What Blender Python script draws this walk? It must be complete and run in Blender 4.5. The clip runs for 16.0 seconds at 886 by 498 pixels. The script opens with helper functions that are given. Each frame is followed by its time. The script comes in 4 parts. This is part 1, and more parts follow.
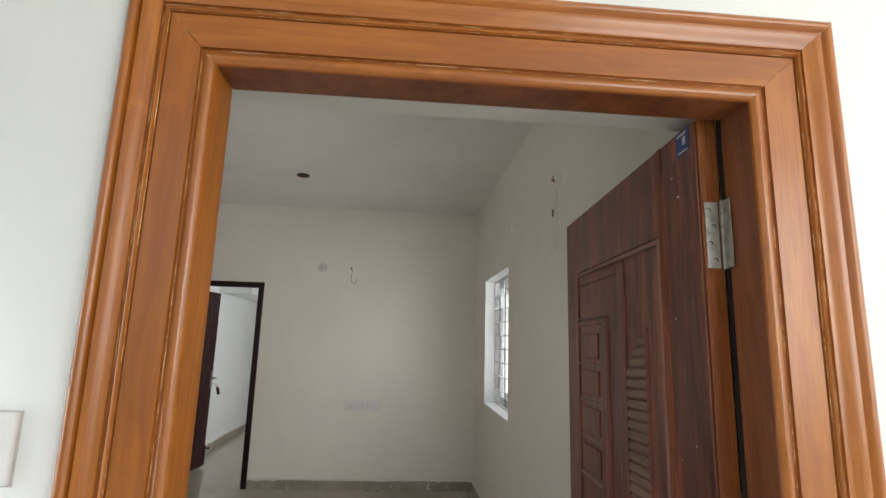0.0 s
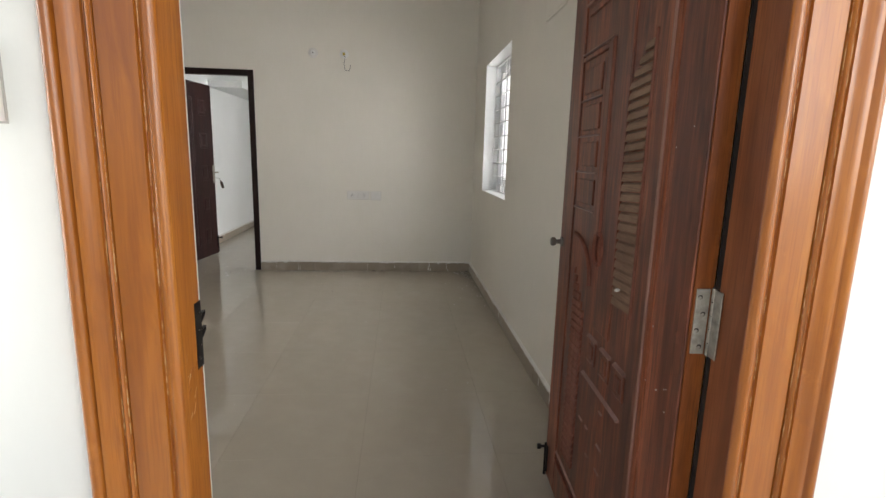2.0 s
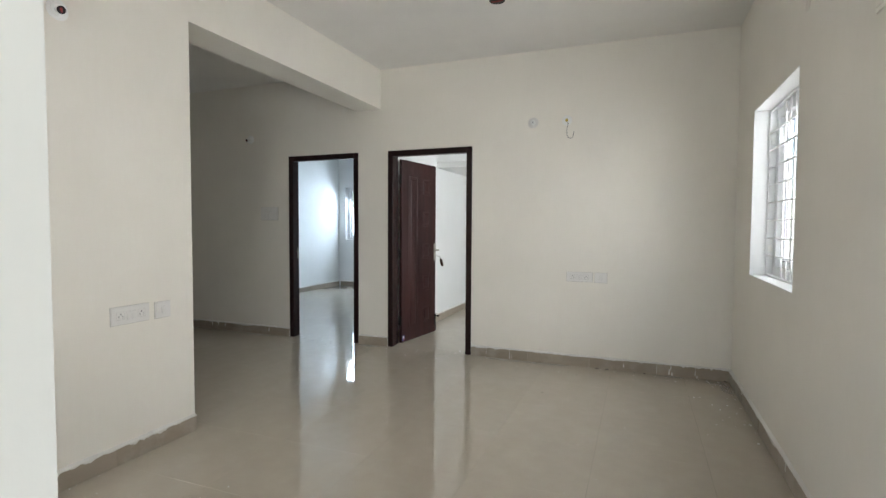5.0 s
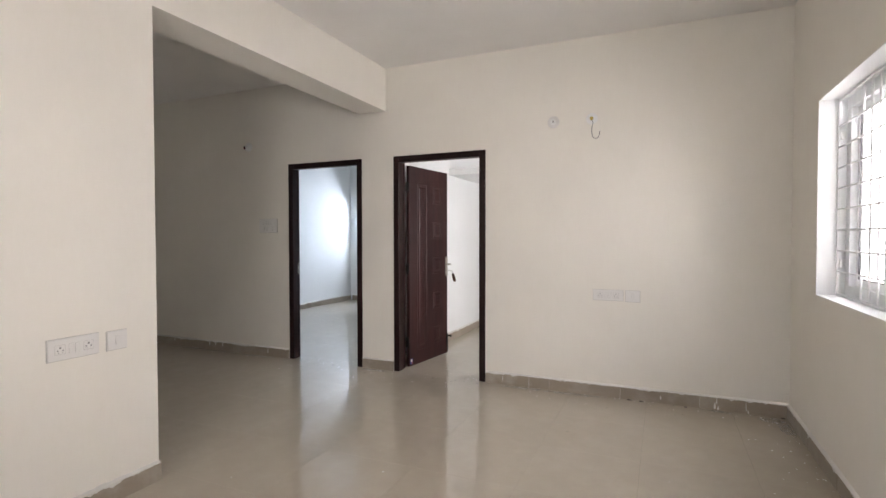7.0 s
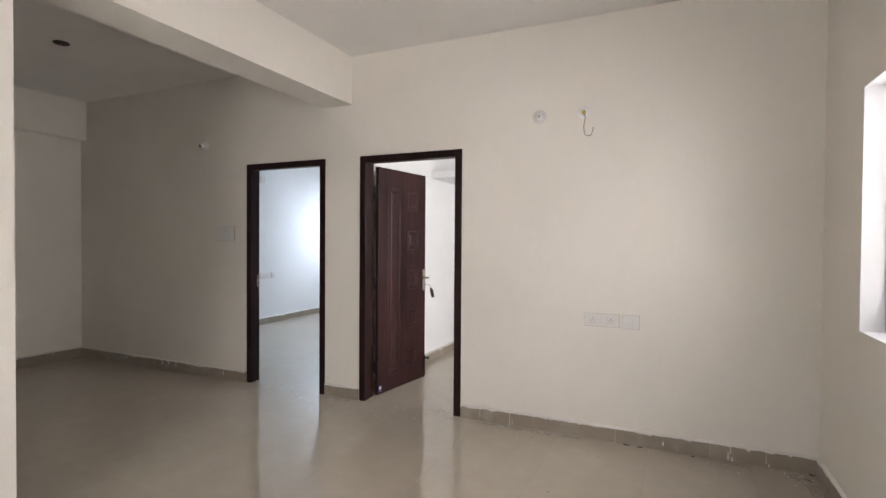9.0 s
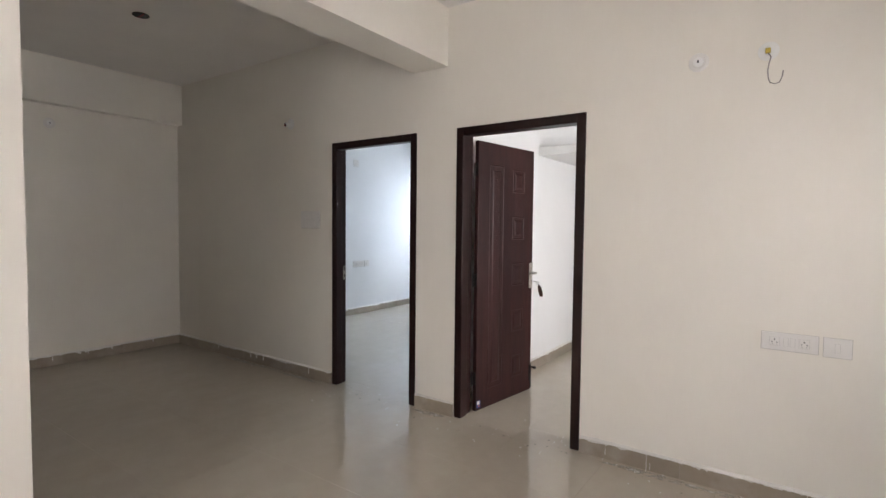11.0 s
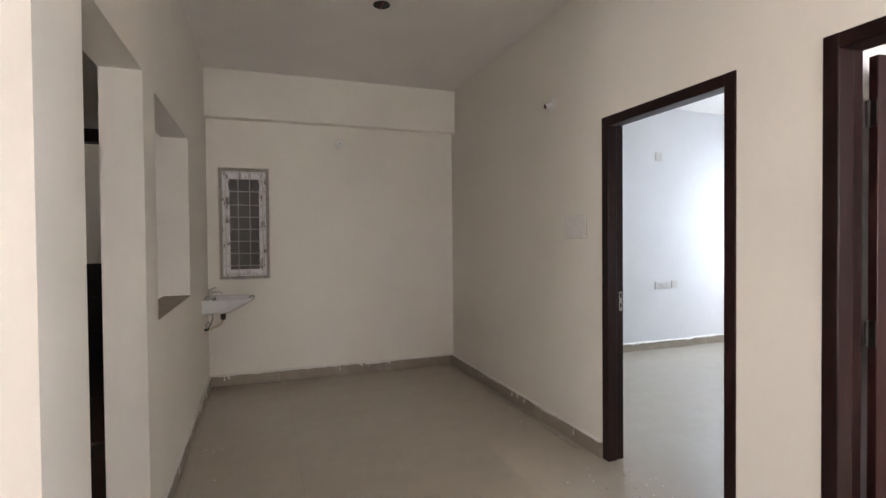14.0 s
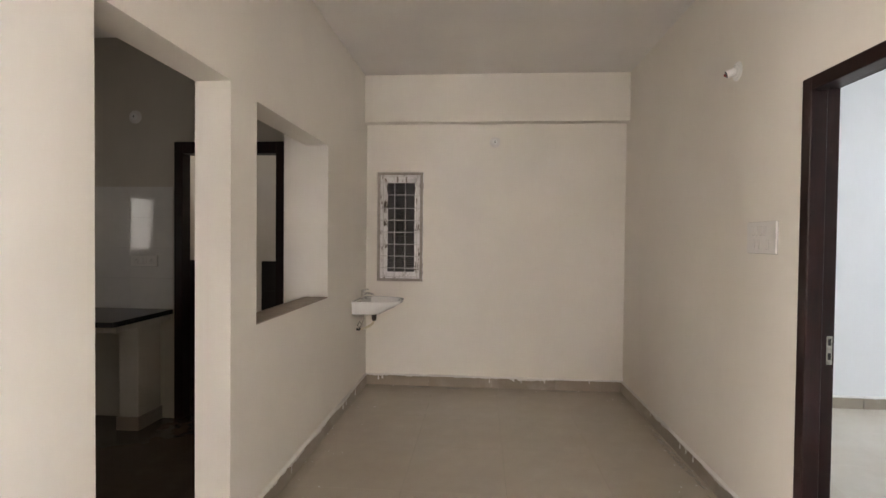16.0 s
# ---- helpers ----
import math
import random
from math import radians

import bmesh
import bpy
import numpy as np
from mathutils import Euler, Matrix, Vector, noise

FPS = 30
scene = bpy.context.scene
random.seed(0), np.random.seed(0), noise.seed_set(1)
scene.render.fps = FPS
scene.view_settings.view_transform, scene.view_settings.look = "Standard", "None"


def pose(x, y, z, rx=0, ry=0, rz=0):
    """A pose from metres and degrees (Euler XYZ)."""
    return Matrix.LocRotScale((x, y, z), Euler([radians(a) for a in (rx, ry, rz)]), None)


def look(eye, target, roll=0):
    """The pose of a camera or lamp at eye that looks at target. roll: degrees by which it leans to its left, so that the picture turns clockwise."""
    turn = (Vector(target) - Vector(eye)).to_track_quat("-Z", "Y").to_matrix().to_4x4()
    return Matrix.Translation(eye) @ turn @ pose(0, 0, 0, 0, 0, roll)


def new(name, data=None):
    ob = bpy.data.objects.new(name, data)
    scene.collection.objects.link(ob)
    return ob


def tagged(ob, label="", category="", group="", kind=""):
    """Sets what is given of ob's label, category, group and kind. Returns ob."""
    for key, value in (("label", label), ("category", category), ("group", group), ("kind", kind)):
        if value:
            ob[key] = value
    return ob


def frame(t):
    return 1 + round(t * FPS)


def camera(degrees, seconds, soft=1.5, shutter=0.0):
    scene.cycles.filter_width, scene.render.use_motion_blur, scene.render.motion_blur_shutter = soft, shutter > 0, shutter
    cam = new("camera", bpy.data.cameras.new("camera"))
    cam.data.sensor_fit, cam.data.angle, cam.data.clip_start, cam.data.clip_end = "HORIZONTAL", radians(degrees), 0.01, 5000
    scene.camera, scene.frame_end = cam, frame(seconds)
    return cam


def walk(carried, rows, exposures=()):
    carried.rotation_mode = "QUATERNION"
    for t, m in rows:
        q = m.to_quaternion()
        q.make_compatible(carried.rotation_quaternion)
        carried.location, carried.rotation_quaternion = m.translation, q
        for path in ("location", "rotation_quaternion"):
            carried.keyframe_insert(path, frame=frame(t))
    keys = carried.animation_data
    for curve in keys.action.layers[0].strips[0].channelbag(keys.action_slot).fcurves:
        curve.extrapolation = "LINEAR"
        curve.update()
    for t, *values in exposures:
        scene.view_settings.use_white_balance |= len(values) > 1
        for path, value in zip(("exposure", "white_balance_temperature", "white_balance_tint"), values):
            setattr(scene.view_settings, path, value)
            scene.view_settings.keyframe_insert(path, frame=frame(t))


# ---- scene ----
cam = camera(82.8, 16.0)
PATH = [
    (0, (-0.074, 0.013, 1.563), (0.074, 1.975, 1.919), 1.7),
    (0.5, (-0.061, 0.039, 1.487), (0.113, 2.029, 1.58), 1.2),
    (1, (-0.061, 0.043, 1.415), (0.113, 2.033, 1.319), 1.2),
    (1.5, (-0.06, 0.043, 1.362), (0.111, 2.02, 1.114), 1.5),
    (2, (-0.061, 0.038, 1.311), (0.109, 1.996, 0.943), 1.5),
    (2.5, (-0.028, 0.086, 1.294), (0.074, 2.054, 0.956), 0.6),
    (3, (0.053, 0.195, 1.296), (0.015, 2.179, 1.053), 0.3),
    (3.5, (0.129, 0.325, 1.282), (-0.07, 2.307, 1.109), 1.3),
    (4, (0.115, 0.452, 1.301), (-0.181, 2.425, 1.172), 1.5),
    (4.5, (0.034, 0.668, 1.308), (-0.446, 2.607, 1.216), 0.6),
    (5, (-0.002, 0.786, 1.314), (-0.732, 2.646, 1.226), 0.3),
    (7.5, (-0.123, 1.451, 1.345), (-0.924, 3.283, 1.311), 0.0),
    (8, (-0.072, 1.625, 1.367), (-0.822, 3.478, 1.354), 0.1),
    (10.5, (-0.354, 2.438, 1.42), (-1.416, 4.131, 1.326), 0.8),
    (11, (-0.517, 2.59, 1.419), (-1.666, 4.225, 1.327), 0.6),
    (11.5, (-0.649, 2.754, 1.418), (-1.927, 4.29, 1.327), -0.1),
    (12, (-0.727, 2.941, 1.41), (-2.2, 4.292, 1.336), 0.4),
    (12.5, (-0.831, 3.107, 1.395), (-2.427, 4.311, 1.329), 1.0),
    (13, (-1.045, 3.261, 1.393), (-2.716, 4.358, 1.325), -0.2),
    (13.5, (-1.168, 3.452, 1.362), (-2.944, 4.37, 1.307), -0.8),
    (14, (-1.252, 3.652, 1.38), (-3.133, 4.331, 1.345), -0.5),
    (14.5, (-1.424, 3.824, 1.373), (-3.375, 4.259, 1.336), 0.0),
    (15, (-1.571, 3.952, 1.392), (-3.559, 4.162, 1.327), 0.3),
    (15.5, (-1.649, 4.174, 1.428), (-3.647, 4.138, 1.356), 0.7),
    (16, (-1.607, 4.293, 1.439), (-3.601, 4.143, 1.4), 0.6),
]
EXPOSURES = [(0, -0.22, 6500, 9), (1, -0.12, 6600, 10), (2, -0.03, 6700, 11), (3.5, 0.15, 6700, 11), (4.5, 0.38, 6400, 9), (5.2, 0.4, 6350, 9), (7.3, 0.58, 6700, 18),
             (8.2, 0.54, 6700, 18), (10.5, 0.52, 6700, 18), (11.5, 0.52, 6700, 17.5), (12.5, 0.76, 6700, 18), (13.5, 1.0, 6850, 19.5), (14.5, 1.04, 7000, 20), (16, 1.47, 7250, 20)]
walk(cam, [(t, look(eye, target, roll)) for t, eye, target, roll in PATH], EXPOSURES)

# ---- world, sun, lights ----
world = bpy.data.worlds.new("world")
scene.world = world
world.use_nodes = True
wn = world.node_tree.nodes
sky = wn.new("ShaderNodeTexSky")
sky.sky_type, sky.sun_disc = "NISHITA", False
sky.sun_elevation, sky.sun_rotation = radians(58), radians(250)
world.node_tree.links.new(sky.outputs[0], wn["Background"].inputs[0])
wn["Background"].inputs[1].default_value = 0.15

sun = new("sun", bpy.data.lights.new("sun", "SUN"))
sun.data.energy, sun.data.angle, sun.data.color = 3.0, radians(0.6), (1.0, 0.95, 0.88)
sun.matrix_world = look((-6, -2.2, 10), (0, 0, 0))


def sky_lamp(name, eye, target, w, h, watts, color, spread=180):
    """The sky's light in an opening."""
    data = bpy.data.lights.new(name, "AREA")
    data.shape, data.size, data.size_y, data.energy, data.color = "RECTANGLE", w, h, watts, color
    data.spread = radians(spread)
    ob = new(name, data)
    ob.matrix_world = look(eye, target)
    return ob


sky_lamp("sky_east_window", (1.02, 4.45, 1.565), (0, 4.38, 1.36), 1.08, 1.16, 15, (0.96, 0.97, 0.98), 140)
# added fill for the north wall, through an unseen made-up opening
sky_lamp("unseen_hall_fill", (-1.30, 0.80, 1.6), (-1.15, 3, 1.0), 0.88, 1.16, 25, (1.0, 0.99, 0.965))
sky_lamp("sky_bedroom_window", (-5.565, 10.62, 1.6), (-5.3, 9, 0.85), 1.03, 1.14, 66, (0.70, 0.85, 1.0), 172)
sky_lamp("sky_second_bedroom_window", (1.05, 6.55, 1.6), (0, 6.55, 1.6), 1.1, 1.2, 27, (0.92, 0.98, 1.0))
sky_lamp("sky_corridor", (-0.75, -1.75, 1.95), (-0.75, 0, 1.75), 3.3, 1.7, 5.8, (1.0, 0.995, 0.965))
sky_lamp("sky_corridor_gap", (1.9, -1.75, 1.95), (1.9, 0, 1.75), 1.9, 1.5, 74, (1.0, 1.0, 0.98))
sky_lamp("sky_corridor_end", (3.45, -0.45, 1.5), (0, -0.3, 1.5), 2.2, 2.6, 31, (0.98, 1.0, 0.975))
sky_lamp("sky_kitchen_window", (-3.55, 0.22, 1.58), (-3.55, 1, 1.58), 0.54, 0.74, 1.5, (0.95, 0.97, 1.0))
# added fill lamp that brightens the utility from an unseen opening
sky_lamp("utility_fill", (-6.0, 0.77, 2.4), (-6.0, 1.6, 2.2), 0.5, 0.5, 1.6, (1.0, 0.97, 0.9))


# ---- materials ----
class Nodes:
    """A small helper to wire one node material."""

    def __init__(self, name):
        self.mat = bpy.data.materials.new(name)
        self.mat.use_nodes = True
        self.n, self.l = self.mat.node_tree.nodes, self.mat.node_tree.links
        self.bsdf = self.n["Principled BSDF"]

    def add(self, kind, **inputs):
        node = self.n.new(kind)
        for key, value in inputs.items():
            self.put(node.inputs[key.replace("_", " ")], value)
        return node

    def put(self, socket, value):
        if hasattr(value, "is_output"):
            self.l.new(value, socket)
        else:
            socket.default_value = value

    def coords(self, scale=(1, 1, 1), which="Object"):
        tex = self.n.new("ShaderNodeTexCoord")
        return self.add("ShaderNodeMapping", Vector=tex.outputs[which], Scale=scale).outputs[0]

    def noise(self, vector, scale, detail=4.0, rough=0.55):
        return self.add("ShaderNodeTexNoise", Vector=vector, Scale=scale, Detail=detail, Roughness=rough).outputs[0]

    def ramp(self, fac, stops):
        node = self.n.new("ShaderNodeValToRGB")
        self.l.new(fac, node.inputs[0])
        e = node.color_ramp.elements
        while len(e) < len(stops):
            e.new(0.5)
        for el, (p, c) in zip(e, stops):
            el.position, el.color = p, (*c, 1)
        return node.outputs[0]

    def mix(self, fac, a, b, kind="MIX"):
        node = self.n.new("ShaderNodeMix")
        node.data_type, node.blend_type = "RGBA", kind
        self.put(node.inputs[0], fac)
        for s, v in ((node.inputs[6], a), (node.inputs[7], b)):
            self.put(s, (*v, 1) if isinstance(v, tuple) and len(v) == 3 else v)
        return node.outputs[2]

    def bump(self, height, strength, distance=0.01):
        node = self.add("ShaderNodeBump", Height=height, Strength=strength, Distance=distance)
        self.l.new(node.outputs[0], self.bsdf.inputs["Normal"])

    def done(self, color=None, rough=0.5, metal=0.0, coat=0.0, spec=0.5, coat_rough=0.12):
        b = self.bsdf.inputs
        if color is not None:
            self.put(b["Base Color"], (*color, 1) if isinstance(color, tuple) else color)
        self.put(b["Roughness"], rough)
        self.put(b["Metallic"], metal)
        self.put(b["Coat Weight"], coat)
        self.put(b["Specular IOR Level"], spec)
        b["Coat Roughness"].default_value = coat_rough
        return self.mat


def paint(name, color, blotch=0.05, rough=0.75, bump=0.12):
    m = Nodes(name)
    v = m.coords(which="Object")
    big = m.noise(v, 1.3, 3)
    fine = m.noise(v, 90, 3)
    dark = tuple(c * (1 - blotch) for c in color)
    c = m.mix(m.ramp(big, [(0.35, (0, 0, 0)), (0.7, (1, 1, 1))]), dark, color)
    roller = m.noise(m.coords((14, 14, 3)), 3.0, 5, 0.6)
    c = m.mix(0.06, c, m.ramp(roller, [(0.3, dark), (0.7, (1, 1, 1))]), "MULTIPLY")
    m.bump(m.mix(0.6, fine, roller), bump, 0.004)
    return m.done(c, rough)


WALL = paint("cream_wall_paint", (0.82, 0.785, 0.715))
CEIL = paint("white_ceiling_paint", (0.82, 0.80, 0.765), 0.06)
BEDROOM = paint("white_bedroom_paint", (0.80, 0.81, 0.81))
OUTSIDE = paint("white_outer_paint", (0.80, 0.81, 0.77), 0.04)
PLASTER = paint("white_plaster_smear", (0.80, 0.78, 0.74), 0.18, 0.9, 0.6)
CONCRETE = paint("grey_concrete", (0.21, 0.205, 0.195), 0.3, 0.9, 0.5)
PALE_SCREED = paint("pale_corridor_screed", (0.58, 0.56, 0.52), 0.15, 0.6, 0.3)
UTILITY = paint("utility_paint", (0.62, 0.58, 0.50), 0.1)


def tile_material(name, color, vary, rough, spec=0.5, dusty=0.12):
    m = Nodes(name)
    v = m.coords()
    wv = m.add("ShaderNodeNewGeometry").outputs["Position"]
    info = m.add("ShaderNodeObjectInfo").outputs["Random"]
    lo, hi = tuple(c * (1 - vary) for c in color), tuple(c * (1 + vary) for c in color)
    c = m.mix(info, lo, hi)
    cloud = m.noise(v, 7, 5)
    c = m.mix(m.ramp(cloud, [(0.4, (0, 0, 0)), (0.75, (0.35, 0.35, 0.35))]), c, tuple(min(1, k * 1.18) for k in color))
    speck = m.noise(v, 220, 2)
    c = m.mix(m.ramp(speck, [(0.62, (0, 0, 0)), (0.75, (0.3, 0.3, 0.3))]), c, tuple(k * 0.6 for k in color))
    dust = m.noise(wv, 2.3, 6, 0.65)
    dmask = m.ramp(dust, [(0.5, (0, 0, 0)), (0.8, (dusty, dusty, dusty))])
    c = m.mix(dmask, c, (0.62, 0.58, 0.52))
    r = m.add("ShaderNodeMapRange", Value=dust, To_Min=rough, To_Max=rough * 1.6 + 0.02).outputs[0]
    m.bump(m.noise(v, 3.0, 2), 0.006, 0.02)
    return m.done(c, r, spec=spec)


FLOOR_TILE = tile_material("beige_vitrified_tile", (0.415, 0.366, 0.302), 0.012, 0.012, 0.66)
SKIRT_TILE = tile_material("beige_skirting_tile", (0.31, 0.26, 0.205), 0.10, 0.35, 0.4, 0.5)
KITCHEN_FLOOR = tile_material("dark_brown_floor_tile", (0.085, 0.058, 0.042), 0.03, 0.12, 0.4, 0.06)
GROUT = paint("grey_grout", (0.20, 0.175, 0.145), 0.15, 0.9)
KITCHEN_TILE = tile_material("pale_glazed_wall_tile", (0.70, 0.69, 0.66), 0.02, 0.012, 0.5, 0.03)
DARK_TILE = tile_material("black_glazed_tile", (0.014, 0.012, 0.012), 0.05, 0.25, 0.4, 0.0)
GRANITE = tile_material("black_granite", (0.018, 0.018, 0.02), 0.1, 0.12, 0.5, 0.15)


def wood(name, dark, mid, light, along=2, rough=0.3, coat=0.4, figure=1.0, spec=0.5, broad=0.0, coat_rough=0.2):
    """Polished wood whose grain runs along one axis of the thing."""
    m = Nodes(name)
    s = [1.0, 1.0, 1.0]
    s[along] = 0.09
    warp = m.noise(m.coords((5, 5, 1.6) if along == 2 else (1.6, 5, 5)), 1.0, 3)
    bent = m.add("ShaderNodeVectorMath", Vector=m.coords(tuple(k * 34 * figure for k in s)))
    m.l.new(m.add("ShaderNodeVectorMath").outputs[0], bent.inputs[1])
    off = bent.inputs[1].links[0].from_node
    off.operation = "SCALE"
    m.l.new(warp, off.inputs[0])
    off.inputs["Scale"].default_value = 3.2
    streak = m.noise(bent.outputs[0], 1.0, 8, 0.62)
    s[along] = 0.10
    wide = m.noise(m.coords(tuple(k * 7 * figure for k in s)), 1.0, 3, 0.5)
    s[along] = 0.03
    pore = m.noise(m.coords(tuple(k * 260 for k in s)), 1.0, 2)
    c = m.ramp(m.mix(0.5, streak, wide), [(0.38, dark), (0.5, mid), (0.63, light)])
    c = m.mix(m.ramp(pore, [(0.36, (0.6, 0.6, 0.6)), (0.50, (0, 0, 0))]), c, dark)
    worn = m.noise(m.coords((9, 9, 9)), 1.0, 6, 0.7)
    c = m.mix(m.ramp(worn, [(0.63, (0, 0, 0)), (0.76, (0.5, 0.5, 0.5))]), c, tuple(k * 1.2 + 0.01 for k in light))
    if broad:
        band = m.noise(m.coords((19, 19, 1.1)), 1.0, 4, 0.6)
        c = m.mix(m.ramp(band, [(0.46, (0, 0, 0)), (0.56, (broad, broad, broad))]), c, tuple(k * 1.6 for k in dark))
    m.bump(m.mix(0.5, streak, pore), 0.10, 0.002)
    r = m.add("ShaderNodeMapRange", Value=wide, To_Min=rough - 0.06, To_Max=rough + 0.14).outputs[0]
    return m.done(c, r, coat=coat, spec=spec, coat_rough=coat_rough)


TEAK = (0.27, 0.076, 0.007), (0.37, 0.113, 0.010), (0.46, 0.158, 0.019)
TEAK_UP = wood("polished_teak_upright", *TEAK, along=2, rough=0.34, coat=0.6, spec=0.4, coat_rough=0.25)
TEAK_ACROSS = wood("polished_teak_level", *TEAK, along=0, rough=0.34, coat=0.6, spec=0.4, coat_rough=0.25)


def worn_line():
    """Groove edge where the polish has broken away in places."""
    m = Nodes("worn_polish_line")
    n = m.noise(m.coords((9, 9, 9)), 2.0, 6, 0.75)
    return m.done(m.ramp(n, [(0.50, TEAK[0]), (0.57, (0.52, 0.30, 0.12)), (0.70, (0.66, 0.50, 0.34))]), 0.5)


WORN = worn_line()
# darker, redder teak: shade of the right jamb and head is in the colour
TEAK_SHADE = wood("red_teak_shaded_jamb", (0.145, 0.040, 0.013), (0.225, 0.068, 0.023), (0.305, 0.105, 0.038), 2, 0.42, 0.2)
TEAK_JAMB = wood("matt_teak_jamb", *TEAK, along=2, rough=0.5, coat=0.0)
DOOR = wood("dark_red_brown_veneer", (0.062, 0.017, 0.011), (0.215, 0.062, 0.030), (0.42, 0.122, 0.055), 2, 0.36, 0.1, 1.6, spec=0.45, broad=0.5)
# pale lip colour: the gloss that up-facing carving edges catch, painted in
DOOR_RIM = wood("glint_carving_edge", (0.22, 0.12, 0.10), (0.33, 0.20, 0.175), (0.42, 0.29, 0.26), 1, 0.4, 0.0, spec=0.4)
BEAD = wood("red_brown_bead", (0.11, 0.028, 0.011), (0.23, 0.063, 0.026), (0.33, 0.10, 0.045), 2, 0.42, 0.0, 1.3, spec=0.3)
BEAD_PALE = wood("pale_red_brown_bead", (0.20, 0.085, 0.060), (0.28, 0.135, 0.10), (0.36, 0.19, 0.15), 2, 0.42, 0.0, 1.2, spec=0.4)
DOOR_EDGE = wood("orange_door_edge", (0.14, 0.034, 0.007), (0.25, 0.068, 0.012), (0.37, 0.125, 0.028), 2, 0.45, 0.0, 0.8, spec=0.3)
# lighter veneer copy: highlights on raised edges are put into its colour
DOOR_LIGHT = wood("pale_veneer_edge", (0.13, 0.042, 0.026), (0.22, 0.078, 0.050), (0.31, 0.125, 0.085), 2, 0.5, 0.0, spec=0.3)
WENGE = wood("black_brown_frame_paint", (0.009, 0.0023, 0.0020), (0.0145, 0.0040, 0.0034), (0.024, 0.0068, 0.0056), 2, 0.36, 0.0, spec=0.3)
WENGE_LEAF = wood("dark_brown_membrane_door", (0.015, 0.0040, 0.0038), (0.026, 0.0072, 0.0066), (0.044, 0.0135, 0.0120), 2, 0.40, 0.0, 1.0, spec=0.24)


def plain(name, color, rough=0.5, metal=0.0, coat=0.0, stain=0.12, scale=14):
    m = Nodes(name)
    n = m.noise(m.coords(), scale, 5, 0.6)
    c = m.mix(m.ramp(n, [(0.4, (0, 0, 0)), (0.75, (1, 1, 1))]), color, tuple(k * (1 - stain) for k in color))
    r = m.add("ShaderNodeMapRange", Value=n, To_Min=max(0.02, rough - 0.08), To_Max=rough + 0.08).outputs[0]
    return m.done(c, r, metal, coat)


# grey for plate seams and for the thin shadow painted round each plate
SEAM_SHADOW = plain("grey_seam_shadow", (0.48, 0.46, 0.43), 0.7)
PIN_GREY = plain("dark_grey_pin_hole", (0.14, 0.135, 0.13), 0.6)
PLATE = plain("cream_white_switch_plate", (0.74, 0.72, 0.69), 0.3, stain=0.05)
PLASTIC = plain("white_switch_plastic", (0.82, 0.82, 0.80), 0.28, stain=0.05)
PLASTIC_GREY = plain("pale_grey_plastic", (0.62, 0.61, 0.59), 0.35, stain=0.08)
BLACK_HOLE = plain("black_socket_hole", (0.01, 0.01, 0.01), 0.6)
CERAMIC = plain("white_glazed_ceramic", (0.80, 0.80, 0.79), 0.08, coat=0.5, stain=0.05)
CHROME = plain("chrome", (0.75, 0.75, 0.76), 0.12, 1.0, stain=0.1)
HINGE_METAL = plain("dull_nickel_plate", (0.46, 0.43, 0.37), 0.42, 0.55, stain=0.5, scale=50)
STEEL = plain("brushed_steel", (0.44, 0.42, 0.365), 0.42, 0.75, stain=0.55, scale=70)
KNOB_METAL = plain("dull_bronzed_steel", (0.25, 0.22, 0.20), 0.32, 0.9, stain=0.3)
BLACK_METAL = plain("blackened_steel", (0.03, 0.026, 0.024), 0.42, 0.7, stain=0.3, scale=40)
GRILLE = plain("white_enamelled_steel", (0.78, 0.78, 0.78), 0.4, stain=0.15)
UPVC = plain("white_window_profile", (0.76, 0.77, 0.78), 0.35, stain=0.1)
GREY_SEAL = plain("grey_window_seal", (0.12, 0.12, 0.13), 0.6)
HOSE = plain("yellowed_white_hose", (0.62, 0.56, 0.40), 0.4)
YELLOW_WIRE = plain("yellow_wire", (0.55, 0.40, 0.06), 0.5)
GREY_WIRE = plain("grey_wire", (0.22, 0.21, 0.20), 0.5)
RED_WIRE = plain("dark_red_wire", (0.22, 0.02, 0.02), 0.5)
BLUE_PRINT = plain("blue_sticker_print", (0.03, 0.06, 0.26), 0.5)
WHITE_PRINT = plain("white_sticker_paper", (0.72, 0.72, 0.70), 0.5)
RED_PRINT = plain("orange_red_sticker_print", (0.40, 0.09, 0.04), 0.5)
LEATHER = plain("brown_key_tag", (0.06, 0.028, 0.012), 0.5)
SOIL = paint("dry_earth", (0.30, 0.25, 0.18), 0.3, 0.95)


def filmed_frame():
    """White profile with torn brown protective film."""
    m = Nodes("profile_with_torn_film")
    n = m.noise(m.coords((10, 16, 5)), 2.0, 6, 0.7)
    c = m.ramp(n, [(0.37, (0.09, 0.07, 0.06)), (0.42, (0.36, 0.31, 0.27)), (0.47, (0.78, 0.77, 0.76)), (0.62, (0.84, 0.84, 0.83))])
    m.bump(n, 0.3, 0.003)
    return m.done(c, 0.5)


# slat colour holds both dust and the sky's sheen on the slats
SLAT = wood("dusty_sky_sheen_slat", (0.17, 0.09, 0.055), (0.25, 0.145, 0.090), (0.32, 0.20, 0.135), 1, 0.5, 0.0)
RUST = plain("dark_rusty_steel", (0.055, 0.040, 0.032), 0.6, 0.4, 0.0, 0.3, 60)
STEEL_RIM = plain("brown_grey_steel_rim", (0.40, 0.365, 0.325), 0.6, stain=0.4, scale=40)
SILL = plain("brown_stone_sill", (0.36, 0.29, 0.23), 0.6, stain=0.25)
FILMED = filmed_frame()


